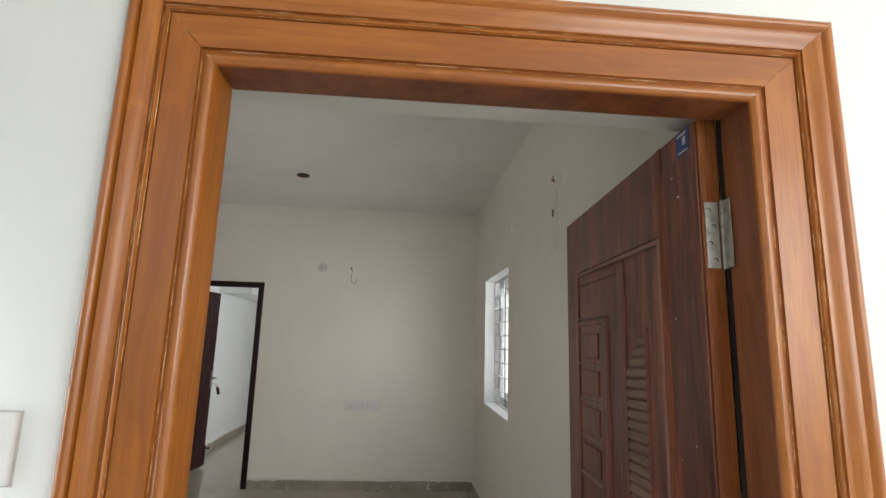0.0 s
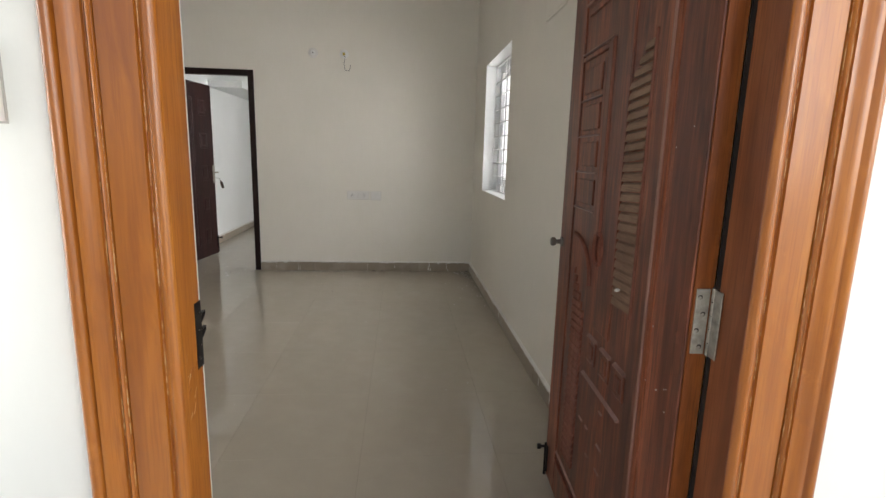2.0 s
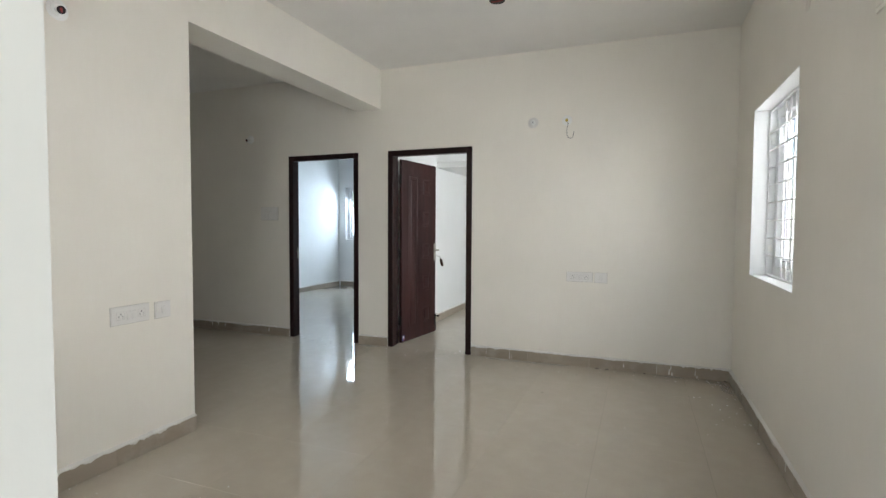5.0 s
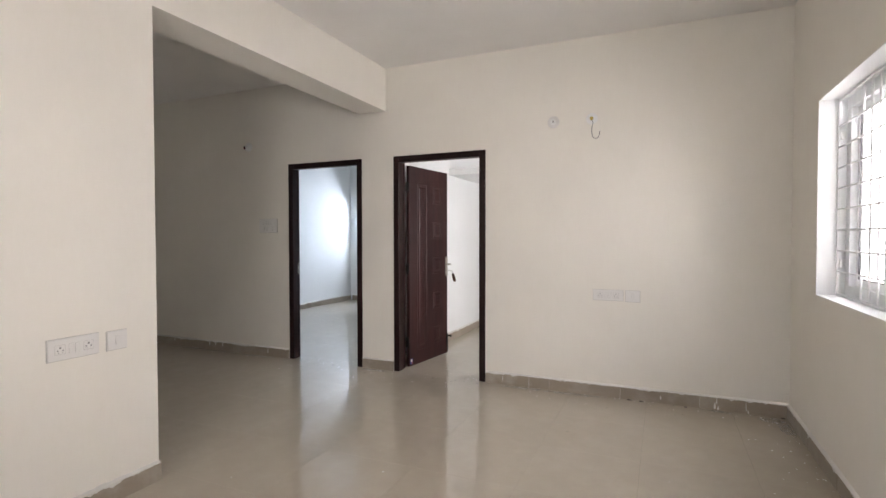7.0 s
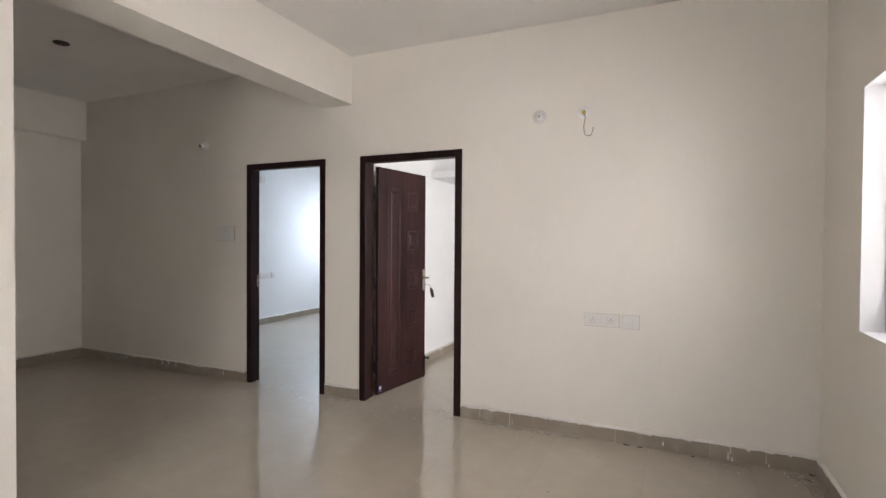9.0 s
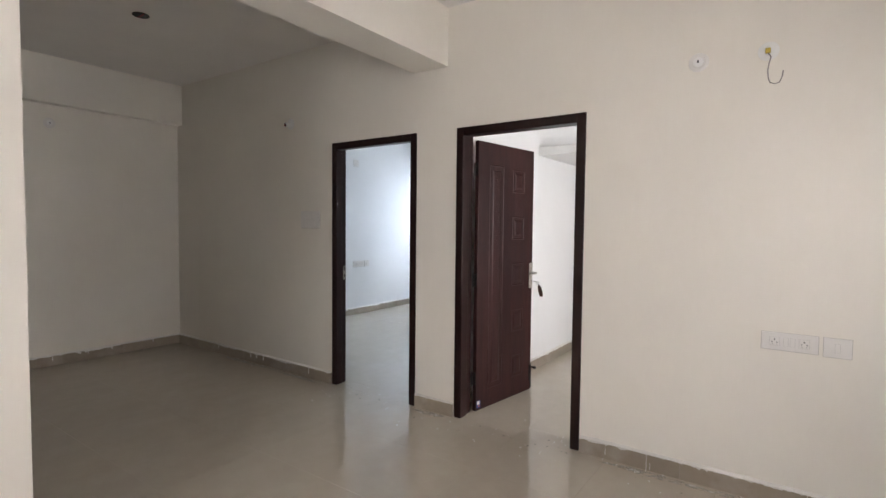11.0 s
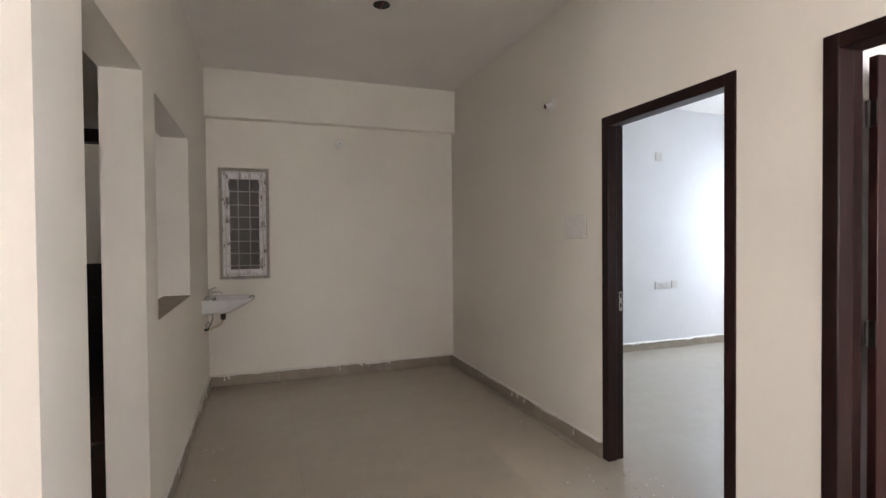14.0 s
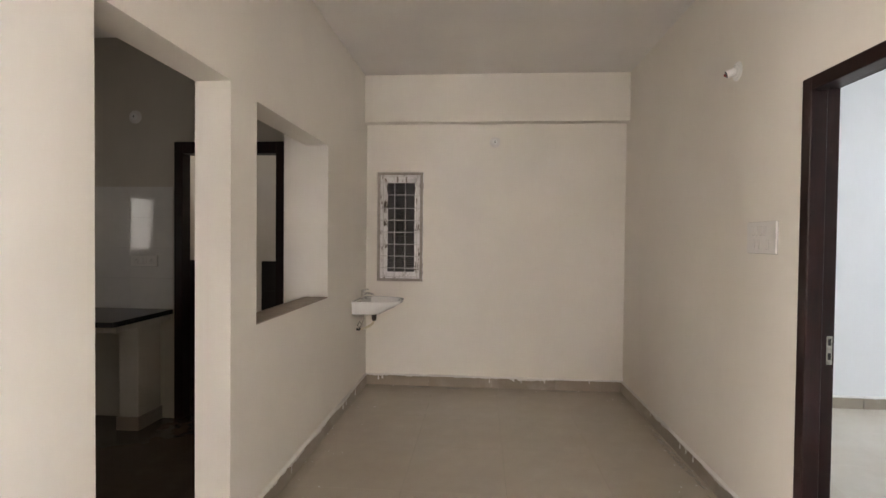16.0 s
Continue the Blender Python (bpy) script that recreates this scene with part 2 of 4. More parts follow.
def glass(name, tint):
    m = Nodes(name)
    b = m.bsdf.inputs
    b["Transmission Weight"].default_value, b["IOR"].default_value = 1.0, 1.45
    dirt = m.noise(m.coords(), 6, 5)
    r = m.add("ShaderNodeMapRange", Value=dirt, To_Min=0.0, To_Max=0.05).outputs[0]
    return m.done(tint, r)


GLASS = glass("clear_window_glass", (0.97, 0.98, 0.98))


# emission stands in for wide-angle sky light through the east windows
SKY_GLOW = Nodes("sky_glow_panel")
SKY_GLOW.bsdf.inputs["Emission Color"].default_value = (0.96, 0.98, 1.0, 1)
SKY_GLOW.bsdf.inputs["Emission Strength"].default_value = 7.0
SKY_GLOW = SKY_GLOW.done((0.8, 0.8, 0.8), 0.9)


# ---- mesh helpers ----
def box(bm, x0, x1, y0, y1, z0, z1, bevel=0.0, segments=2):
    r = bmesh.ops.create_cube(bm, size=1.0)
    vs = r["verts"]
    bmesh.ops.scale(bm, verts=vs, vec=(x1 - x0, y1 - y0, z1 - z0))
    bmesh.ops.translate(bm, verts=vs, vec=((x0 + x1) / 2, (y0 + y1) / 2, (z0 + z1) / 2))
    if bevel:
        es = list({e for v in vs for e in v.link_edges})
        bmesh.ops.bevel(bm, geom=es, offset=bevel, segments=segments, affect="EDGES", profile=0.5)
    return bm


def tube(bm, pts, r, seg=10, closed_ends=True):
    """A round bar along points."""
    pts = [Vector(p) for p in pts]
    rings = []
    up = None
    for i, p in enumerate(pts):
        d = (pts[min(i + 1, len(pts) - 1)] - pts[max(i - 1, 0)]).normalized()
        if up is None:
            up = d.orthogonal().normalized()
        up = (up - d * up.dot(d)).normalized()
        side = d.cross(up)
        rad = r[i] if isinstance(r, (list, tuple)) else r
        rings.append([bm.verts.new(p + (up * math.cos(a) + side * math.sin(a)) * rad) for a in (2 * math.pi * k / seg for k in range(seg))])
    for a, b in zip(rings, rings[1:]):
        for k in range(seg):
            bm.faces.new((a[k], a[(k + 1) % seg], b[(k + 1) % seg], b[k]))
    if closed_ends:
        bm.faces.new(rings[0][::-1])
        bm.faces.new(rings[-1])
    return bm


def prism(bm, outline, axis_from, axis_to, place):
    """An outline of (a, b) points pulled from one depth to another; place(a, b, depth) gives the point."""
    lo = [bm.verts.new(place(a, b, axis_from)) for a, b in outline]
    hi = [bm.verts.new(place(a, b, axis_to)) for a, b in outline]
    n = len(outline)
    bm.faces.new(lo[::-1])
    bm.faces.new(hi)
    for k in range(n):
        bm.faces.new((lo[k], lo[(k + 1) % n], hi[(k + 1) % n], hi[k]))
    return bm


def part(name, bm, material, parent=None, label="", smooth=False):
    """One mesh object, under a thing or on its own."""
    bmesh.ops.recalc_face_normals(bm, faces=bm.faces)
    me = bpy.data.meshes.new(name)
    bm.to_mesh(me)
    bm.free()
    me.materials.append(material)
    if smooth:
        for p in me.polygons:
            p.use_smooth = True
        me.set_sharp_from_angle(angle=radians(40))
    ob = new(name, me)
    if parent is not None:
        ob.parent = parent
    if label:
        tagged(ob, label)
    return ob


def thing(name, at, label, category, group="", kind=""):
    ob = new(name)
    ob.empty_display_size = 0.1
    ob.matrix_basis = at if isinstance(at, Matrix) else Matrix.Translation(at)
    return tagged(ob, label, category, group, kind)


def setting(name, bm, material, label, category, parent=None):
    ob = part(name, bm, material, parent)
    return tagged(ob, label, category, kind="structure")


def bm_new():
    return bmesh.new()


def wall_mesh(axis, u0, u1, w0, w1, z0, z1, holes=()):
    """A wall along x or y from u0 to u1, from w0 to w1 thick, with openings (u0, u1, z0, z1) through it."""
    us = sorted({u0, u1, *[h[0] for h in holes], *[h[1] for h in holes]})
    zs = sorted({z0, z1, *[h[2] for h in holes], *[h[3] for h in holes]})
    us, zs = [u for u in us if u0 <= u <= u1], [z for z in zs if z0 <= z <= z1]
    bm = bmesh.new()
    cache = {}

    def v(u, w, z):
        key = (u, w, z)
        if key not in cache:
            cache[key] = bm.verts.new((u, w, z) if axis == "x" else (w, u, z))
        return cache[key]

    def solid(i, j):
        if not (0 <= i < len(us) - 1 and 0 <= j < len(zs) - 1):
            return False
        cu, cz = (us[i] + us[i + 1]) / 2, (zs[j] + zs[j + 1]) / 2
        return not any(a < cu < b and c < cz < d for a, b, c, d in holes)

    for i in range(len(us) - 1):
        for j in range(len(zs) - 1):
            if not solid(i, j):
                continue
            a, b, c, d = us[i], us[i + 1], zs[j], zs[j + 1]
            for w in (w0, w1):
                bm.faces.new((v(a, w, c), v(b, w, c), v(b, w, d), v(a, w, d)))
            if not solid(i - 1, j):
                bm.faces.new((v(a, w0, c), v(a, w1, c), v(a, w1, d), v(a, w0, d)))
            if not solid(i + 1, j):
                bm.faces.new((v(b, w0, c), v(b, w1, c), v(b, w1, d), v(b, w0, d)))
            if not solid(i, j - 1):
                bm.faces.new((v(a, w0, c), v(b, w0, c), v(b, w1, c), v(a, w1, c)))
            if not solid(i, j + 1):
                bm.faces.new((v(a, w0, d), v(b, w0, d), v(b, w1, d), v(a, w1, d)))
    return bm


# ---- plan, in metres ----
EAST, WEST, NORTH, DOORWALL, KITCHEN, PART = 0.745, -6.495, 5.655, 1.06, 3.168, -2.646
TOP = 3.0
D1, D2 = (-3.865, -2.925), (-2.557, -1.60)
DOOR_TOP = 2.13

setting("wall_north", wall_mesh("x", -6.65, 0.985, NORTH, 5.80, 0, TOP + 0.1, [(*D1, -1, DOOR_TOP), (*D2, -1, DOOR_TOP)]), WALL,
        "cream painted wall with two dark door frames", "wall")
setting("wall_east", wall_mesh("y", DOORWALL, NORTH, EAST, 0.985, 0, TOP + 0.1, [(3.895, 5.0, 0.975, 2.155)]), WALL,
        "cream painted wall with a white reveal round a barred window", "wall")
# the second hole is for the added, unseen window of the fill lamp
setting("wall_entrance", wall_mesh("x", -2.876, 3.4, 0.825, DOORWALL, 0, TOP + 0.1, [(-0.466, 0.58, -1, 2.052), (-1.75, -0.85, 1.0, 2.2)]), OUTSIDE,
        "white painted wall around the teak entrance door", "wall")
setting("wall_partition", wall_mesh("y", DOORWALL, 3.0, -2.876, PART, 0, TOP + 0.1), WALL, "cream painted partition wall beside the kitchen", "wall")
setting("wall_kitchen", wall_mesh("x", WEST, PART, 3.0, KITCHEN, 0, TOP + 0.1, [(-3.795, -2.995, -1, 2.14), (-5.235, -4.056, 0.997, 2.118)]), WALL,
        "cream painted wall with a doorway and a serving hatch", "wall")
setting("wall_west", wall_mesh("y", 2.0, NORTH, -6.65, WEST, 0, TOP + 0.1, [(3.27, 3.73, 1.015, 2.095)]), WALL,
        "cream painted wall with a narrow barred window", "wall")

bm = bm_new()
box(bm, -6.65, 0.985, 0.83, 5.80, TOP, TOP + 0.12)
setting("ceiling", bm, CEIL, "white painted ceiling with fan hook holes", "ceiling")
bm = bm_new()
box(bm, -2.955, PART, KITCHEN, NORTH, 2.583, TOP)
setting("beam_main", bm, WALL, "cream painted ceiling beam between hall and dining", "beam")
bm = bm_new()
box(bm, WEST, WEST + 0.11, KITCHEN, NORTH, 2.553, TOP)
setting("beam_west", bm, WALL, "cream painted shallow beam above the window wall", "beam")

# kitchen and utility
KW = -5.39
setting("wall_kitchen_west", wall_mesh("y", 0.4, 3.0, KW - 0.11, KW, 0, TOP + 0.1, [(1.892, 2.78, -1, 2.18)]), UTILITY,
        "beige kitchen wall half covered with glazed tiles", "wall")
setting("wall_kitchen_south", wall_mesh("x", -5.5, -2.65, 0.28, 0.4, 0, TOP + 0.1, [(-3.83, -3.28, 1.2, 1.95)]), UTILITY, "beige kitchen wall with a window", "wall")
setting("wall_kitchen_east", wall_mesh("y", 0.4, 0.825, -2.876, -2.65, 0, TOP + 0.1), UTILITY, "beige kitchen end wall", "wall")
bm = bm_new()
box(bm, -6.65, -2.65, 0.28, 0.82, TOP, TOP + 0.12)
setting("ceiling_kitchen", bm, CEIL, "white painted kitchen ceiling", "ceiling")
bm = bm_new()
box(bm, -6.65, -6.52, 0.9, 2.0, 0, TOP)
# south wall pieces leave a made-up opening for the utility fill lamp
for x0, x1, z0, z1 in ((-6.52, -6.27, 0, TOP), (-5.73, -5.5, 0, TOP), (-6.27, -5.73, 0, 2.13), (-6.27, -5.73, 2.67, TOP)):
    box(bm, x0, x1, 0.8, 0.9, z0, z1)
setting("wall_utility", bm, UTILITY, "beige utility walls above black tiles", "wall")

# first bedroom
bm = wall_mesh("y", 5.80, 8.84, -6.36, -6.22, 0, TOP)
box(bm, -6.36, -6.25, 8.84, 10.36, 0, TOP)
setting("wall_bedroom_west", bm, BEDROOM, "white bedroom wall lit by a window", "wall")
setting("wall_bedroom_north", wall_mesh("x", -6.4, 1.0, 10.36, 10.55, 0, TOP, [(-6.08, -5.05, 1.02, 2.17)]), BEDROOM, "white bedroom wall with a window", "wall")
setting("wall_between_bedrooms", wall_mesh("y", 5.80, 10.36, -2.74, -2.625, 0, TOP), BEDROOM, "white wall between the bedrooms", "wall")
setting("wall_bedroom_east", wall_mesh("y", 5.80, 10.36, 0.85, 0.985, 0, TOP, [(6.0, 7.1, 1.0, 2.2)]), BEDROOM, "white outer bedroom wall", "wall")
bm = bm_new()
box(bm, -6.4, 0.985, 5.8, 10.8, TOP, TOP + 0.12)
setting("ceiling_bedrooms", bm, CEIL, "white bedroom ceiling", "ceiling")
bm = bm_new()
box(bm, -2.63, -2.183, 7.22, 10.36, 2.122, 2.203, 0.004)
setting("loft_slab", bm, BEDROOM, "white concrete loft slab in the bedroom", "loft")

bm = bm_new()
box(bm, KW, -5.235, 2.835, 3.0, 0, TOP)
setting("column_kitchen", bm, WALL, "cream painted column beside the serving hatch", "column")
# white lining of the hall window's reveal
bm = bm_new()
for y0, y1, z0, z1 in ((3.8955, 3.8985, 0.976, 2.154), (4.9965, 4.9995, 0.976, 2.154), (3.8985, 4.9965, 0.9755, 0.9785), (3.8985, 4.9965, 2.1515, 2.1545)):
    box(bm, EAST - 0.002, 0.984, y0, y1, z0, z1)
setting("window_reveal", bm, BEDROOM, "white painted reveal round the hall window", "trim")

# corridor outside the entrance
bm = bm_new()
box(bm, -2.64, 3.4, -1.75, 0.82, TOP, TOP + 0.12)
setting("ceiling_corridor", bm, CEIL, "white corridor ceiling", "ceiling")
bm = bm_new()
box(bm, -2.64, 3.4, -1.75, -1.63, 0, 1.0)
setting("wall_corridor", bm, OUTSIDE, "white corridor parapet", "wall")
# unseen floor, made pale to bounce light up to the door soffit
bm = bm_new()
box(bm, -2.64, 3.4, -1.63, 0.825, -0.12, 0.0)
setting("floor_corridor", bm, PALE_SCREED, "pale corridor floor", "floor")
# added glowing panel: white sky in the window and fill for the hall
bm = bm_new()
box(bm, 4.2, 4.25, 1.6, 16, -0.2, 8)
setting("backdrop", bm, SKY_GLOW, "glowing panel for the sky outside the hall window", "backdrop")
bm = bm_new()
box(bm, -400, 400, -400, 400, -0.4, -0.2)
setting("ground", bm, SOIL, "dry earth outside the building", "ground")
bm = bm_new()
box(bm, -8.4, -8.25, 1.5, 6.2, -0.2, 6)
box(bm, -8.25, -6.66, 1.5, 1.62, -0.2, 6)
box(bm, -8.25, -6.66, 6.08, 6.2, -0.2, 6)
box(bm, -6.66, -6.6, 1.5, 6.2, 3.22, 6)
# unseen lid, added to keep daylight out of the shaft
box(bm, -8.25, -6.72, 1.62, 6.08, 5.9, 6)
setting("wall_shaft", bm, CONCRETE, "grey walls and added lid of the light shaft outside", "wall")

# subfloor under the tiles
bm = bm_new()
box(bm, -6.64, 0.98, -0.31, 10.79, -0.15, -0.0035)
setting("floor", bm, GROUT, "grey grout bed under beige polished floor tiles", "floor")
FLOOR = bpy.data.objects["floor"]


# ---- entrance door frame ----
def bead(w0, w1, d0, rise, n=7):
    return [(w0 + (w1 - w0) * k / n, d0 + rise * math.sin(math.pi * k / n)) for k in range(n + 1)]


PROFILE = ([(0.0, -0.004)] + bead(0.001, 0.024, 0.002, 0.008) + [(0.026, 0.000), (0.029, 0.006), (0.084, 0.006), (0.0855, 0.002)]
           + bead(0.087, 0.094, 0.010, 0.004, 4) + [(0.096, 0.008)] + [(0.098 + 0.028 * k / 8, 0.013 + 0.010 * (0.5 - 0.5 * math.cos(math.pi * k / 8))) for k in range(9)]
           + [(0.128, 0.016)] + bead(0.130, 0.154, 0.016, 0.011) + [(0.155, -0.006)])
FRAME = thing("door_frame_1", (0, 0.82, 0), "polished orange teak entrance frame with moulded architrave", "door frame", kind="structure")
XL, XR, ZT = -0.404, 0.535, 2.005


def moulding(name, ends, material):
    """ends(w): the two end points (x, z) of the line that lies w outside the opening."""
    bm = bm_new()
    rows = []
    for w, d in PROFILE:
        a, b = ends(w)
        rows.append((bm.verts.new((a[0], -d, a[1])), bm.verts.new((b[0], -d, b[1]))))
    for (a, b), (c, d) in zip(rows, rows[1:]):
        bm.faces.new((a, b, d, c))
    bm.faces.new([r[0] for r in rows])
    bm.faces.new([r[1] for r in rows][::-1])
    ob = part(name, bm, material, FRAME, smooth=True)
    ob.data.set_sharp_from_angle(angle=radians(55))
    for w, d in ((0.0255, 0.0022), (0.0865, 0.0085), (0.0955, 0.0095), (0.1290, 0.0165)):
        a, b = ends(w)
        bm = bm_new()
        tube(bm, [(a[0], -d, a[1]), (b[0], -d, b[1])], 0.0009, 5)
        part("worn_line", bm, WORN, ob)


moulding("architrave", lambda w: ((XL - w * 0.96, 0), (XL - w * 0.96, ZT + w * 1.07)), TEAK_UP)
moulding("architrave", lambda w: ((XR + w * 1.08, 0), (XR + w * 1.08, ZT + w * 1.07)), TEAK_UP)
moulding("architrave_head", lambda w: ((XL - w * 0.96, ZT + w * 1.07), (XR + w * 1.08, ZT + w * 1.07)), TEAK_ACROSS)
for x, side in ((XL, -0.96), (XR, 1.08)):
    bm = bm_new()
    tube(bm, [(x + side * w, -d - 0.0003, ZT + 1.07 * w) for w, d in PROFILE[1:-1]], 0.0008, 5)
    part("mitre_joint", bm, WORN, FRAME)
bm = bm_new()
box(bm, -0.4655, XL, -0.002, 0.082, 0, 2.05, 0.003)
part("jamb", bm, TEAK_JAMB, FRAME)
# right jamb and head take the darker copy of the teak
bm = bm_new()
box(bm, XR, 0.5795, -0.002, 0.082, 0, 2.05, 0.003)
part("jamb", bm, TEAK_SHADE, FRAME, "red-brown teak jamb with shade in its colour")
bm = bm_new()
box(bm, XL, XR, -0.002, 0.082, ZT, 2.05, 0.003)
part("head", bm, TEAK_SHADE, FRAME)
bm = bm_new()
box(bm, XL - 0.004, XL + 0.0012, 0.058, 0.0828, 0.938, 1.055, 0.0006)
strike = part("strike_plate", bm, BLACK_METAL, FRAME, "black steel strike plate with two keeps")
for z in (0.990, 1.018):
    bm = bm_new()
    box(bm, XL - 0.003, XL + 0.0022, 0.0825, 0.097, z + 0.012, z + 0.0145, 0.0004)
    prism(bm, [(0.0825, z - 0.003), (0.097, z + 0.006), (0.097, z + 0.0085), (0.0825, z)], XL - 0.003, XL + 0.0022, lambda p, d, x: Vector((x, p, d)))
    box(bm, XL - 0.003, XL + 0.0022, 0.0972, 0.0990, z + 0.006, z + 0.0145, 0.0004)
    part("keep", bm, BLACK_METAL, strike)
for k, z in enumerate((0.954, 0.978, 1.006, 1.036)):
    bm = bm_new()
    y = 0.068 + 0.005 * (k % 2)
    tube(bm, [(XL + 0.0005, y, z), (XL + 0.0020, y, z)], 0.0034, 8)
    part("screw", bm, BLACK_METAL, strike)
    bm = bm_new()
    box(bm, XL + 0.0019, XL + 0.0024, y - 0.0022, y + 0.0022, z - 0.0006, z + 0.0006)
    part("slot", bm, STEEL, strike)
# knife scratches through the polish of the lock jamb
rng = random.Random(77)
bm = bm_new()
for k in range(11):
    y0, z0 = rng.uniform(0.012, 0.045), rng.uniform(0.86, 0.97)
    dy, dz = rng.uniform(0.006, 0.016), rng.uniform(-0.010, 0.022)
    tube(bm, [(XL + 0.0001, y0 + dy * q, z0 + dz * q + 0.002 * math.sin(q * 3 + k)) for q in (0, 0.33, 0.66, 1)], 0.00045, 4)
part("scratches", bm, WORN, FRAME, "pale knife scratches in the polish")

# ---- entrance door leaf: u runs from the hinge edge to the free edge, d out of its face ----
LEAF = thing("door_1", Matrix.Translation((0.5, 0.922, 0.018)) @ Matrix.Rotation(radians(-3.55), 4, "Z"),
             "open carved red-brown wooden entrance door", "door", kind="structure")
LW, LH, LT = 0.985, 2.01, 0.036


def on_leaf(u, z, d):
    return Vector((-d, u, z - 0.012))


def leaf_box(bm, u0, u1, z0, z1, d0, d1, bevel=0.0):
    return box(bm, -d1, -d0, u0, u1, z0 - 0.012, z1 - 0.012, bevel)


bm = bm_new()
leaf_box(bm, 0.004, LW, 0.012, LH, -LT, 0.0, 0.002)
SLAB = part("leaf", bm, DOOR, LEAF)
bm = bm_new()
leaf_box(bm, 0.0, 0.004, 0.012, LH, -LT, 0.001)
part("hinge_edge", bm, DOOR_EDGE, LEAF, "orange-brown lipped door edge")


def raised(name, u0, u1, z0, z1, h=0.007, bevel=0.004, material=None, parent=None):
    bm = bm_new()
    leaf_box(bm, u0, u1, z0, z1, -0.001, h, bevel)
    return part(name, bm, material or DOOR, parent or SLAB)

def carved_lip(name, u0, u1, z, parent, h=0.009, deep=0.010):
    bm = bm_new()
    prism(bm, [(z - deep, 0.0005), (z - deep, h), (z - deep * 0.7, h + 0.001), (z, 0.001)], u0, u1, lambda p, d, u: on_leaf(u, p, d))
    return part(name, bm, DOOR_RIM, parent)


# frame boards round the sunk field
raised("stile", 0.0045, 0.150, 0.013, LH - 0.001, 0.006, 0.003)
raised("bead", 0.151, 0.1745, 0.013, LH - 0.001, 0.009, 0.004, BEAD)
raised("stile", 0.845, LW - 0.001, 0.013, LH - 0.001, 0.006, 0.003)
raised("rail", 0.1755, 0.8445, 1.805, LH - 0.001, 0.006, 0.003)
raised("rail", 0.1755, 0.8445, 0.013, 0.145, 0.006, 0.003)
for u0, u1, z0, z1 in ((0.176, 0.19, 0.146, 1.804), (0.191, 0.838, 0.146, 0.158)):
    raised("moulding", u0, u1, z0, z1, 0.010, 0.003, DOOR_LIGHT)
# paler border strips along the stile and under the top rail
raised("pale_edge", 0.1765, 0.1865, 0.16, 1.80, 0.0115, 0.002, BEAD_PALE)
raised("pale_edge", 0.1875, 0.838, 1.7895, 1.799, 0.0115, 0.002, BEAD_PALE)
carved_lip("moulding", 0.540, 0.845, 0.192, SLAB, 0.007, 0.008)
# upper panel, cross bars and the stepped board
raised("panel", 0.46, 0.812, 1.755, 1.774, 0.008)
raised("panel", 0.585, 0.838, 1.618, 1.632, 0.010, 0.003)
carved_lip("lip", 0.545, 0.838, 1.646, SLAB, 0.012, 0.007)
raised("board", 0.545, 0.590, 1.085, 1.639, 0.011, 0.005)
# pale strip paints the highlight along the board's edge
raised("pale_edge", 0.5405, 0.5445, 1.09, 1.64, 0.0115, 0.001, DOOR_LIGHT)
raised("board", 0.600, 0.625, 1.130, 1.600, 0.006, 0.003)
raised("board", 0.412, 0.540, 0.80, 1.785, 0.005, 0.003)
raised("board", 0.195, 0.268, 0.16, 1.785, 0.005, 0.003)
for z in (1.493, 1.377, 1.261, 1.142):
    carved_lip("cross_bar", 0.626, 0.838, z + 0.004, SLAB, 0.007, 0.007)
    raised("carved_panel", 0.640, 0.815, z + 0.018, z + 0.098, 0.006, 0.005)
# louvred strips: slanted slats in a sunk slot
rim = raised("slot_rim", 0.269, 0.278, 0.91, 1.60, 0.009, 0.003, DOOR_LIGHT)
for k in range(26):
    z = 0.935 + k * 0.0255
    left = 0.404 - max(0.0, (z - 1.50)) * 1.05
    bm = bm_new()
    prism(bm, [(z - 0.011, 0.0005), (z - 0.0105, 0.009), (z + 0.006, 0.0065), (z + 0.012, 0.0005)], 0.280, left,
          lambda a, b, u: on_leaf(u, a - (u - 0.280) * 0.06, b))
    part("slat", bm, SLAT, SLAB)
for k in range(27):
    z = 0.255 + k * 0.026
    right = 0.648 + max(0.0, (z - 0.80)) * 0.9
    bm = bm_new()
    prism(bm, [(z - 0.011, 0.0005), (z - 0.0105, 0.009), (z + 0.006, 0.0065), (z + 0.012, 0.0005)], right, 0.768,
          lambda a, b, u: on_leaf(u, a - (u - 0.672) * 0.06, b))
    part("slat", bm, DOOR_LIGHT, SLAB)
# carved ring and sweeping arc
bm = bm_new()
tube(bm, [on_leaf(0.548 + 0.036 * math.cos(a), 1.040 + 0.048 * math.sin(a), 0.006) for a in (2 * math.pi * k / 24 for k in range(25))], 0.0075, 8)
part("carved_ring", bm, DOOR_LIGHT, SLAB, smooth=True)
bm = bm_new()
tube(bm, [on_leaf(0.80 - 0.185 * math.sin(a), 0.90 + 0.15 * math.cos(a) ** 0.8, 0.003) for a in (math.pi / 2 * k / 14 * 0.98 for k in range(15))], 0.0075, 8)
part("carved_arc", bm, DOOR_LIGHT, SLAB, smooth=True)
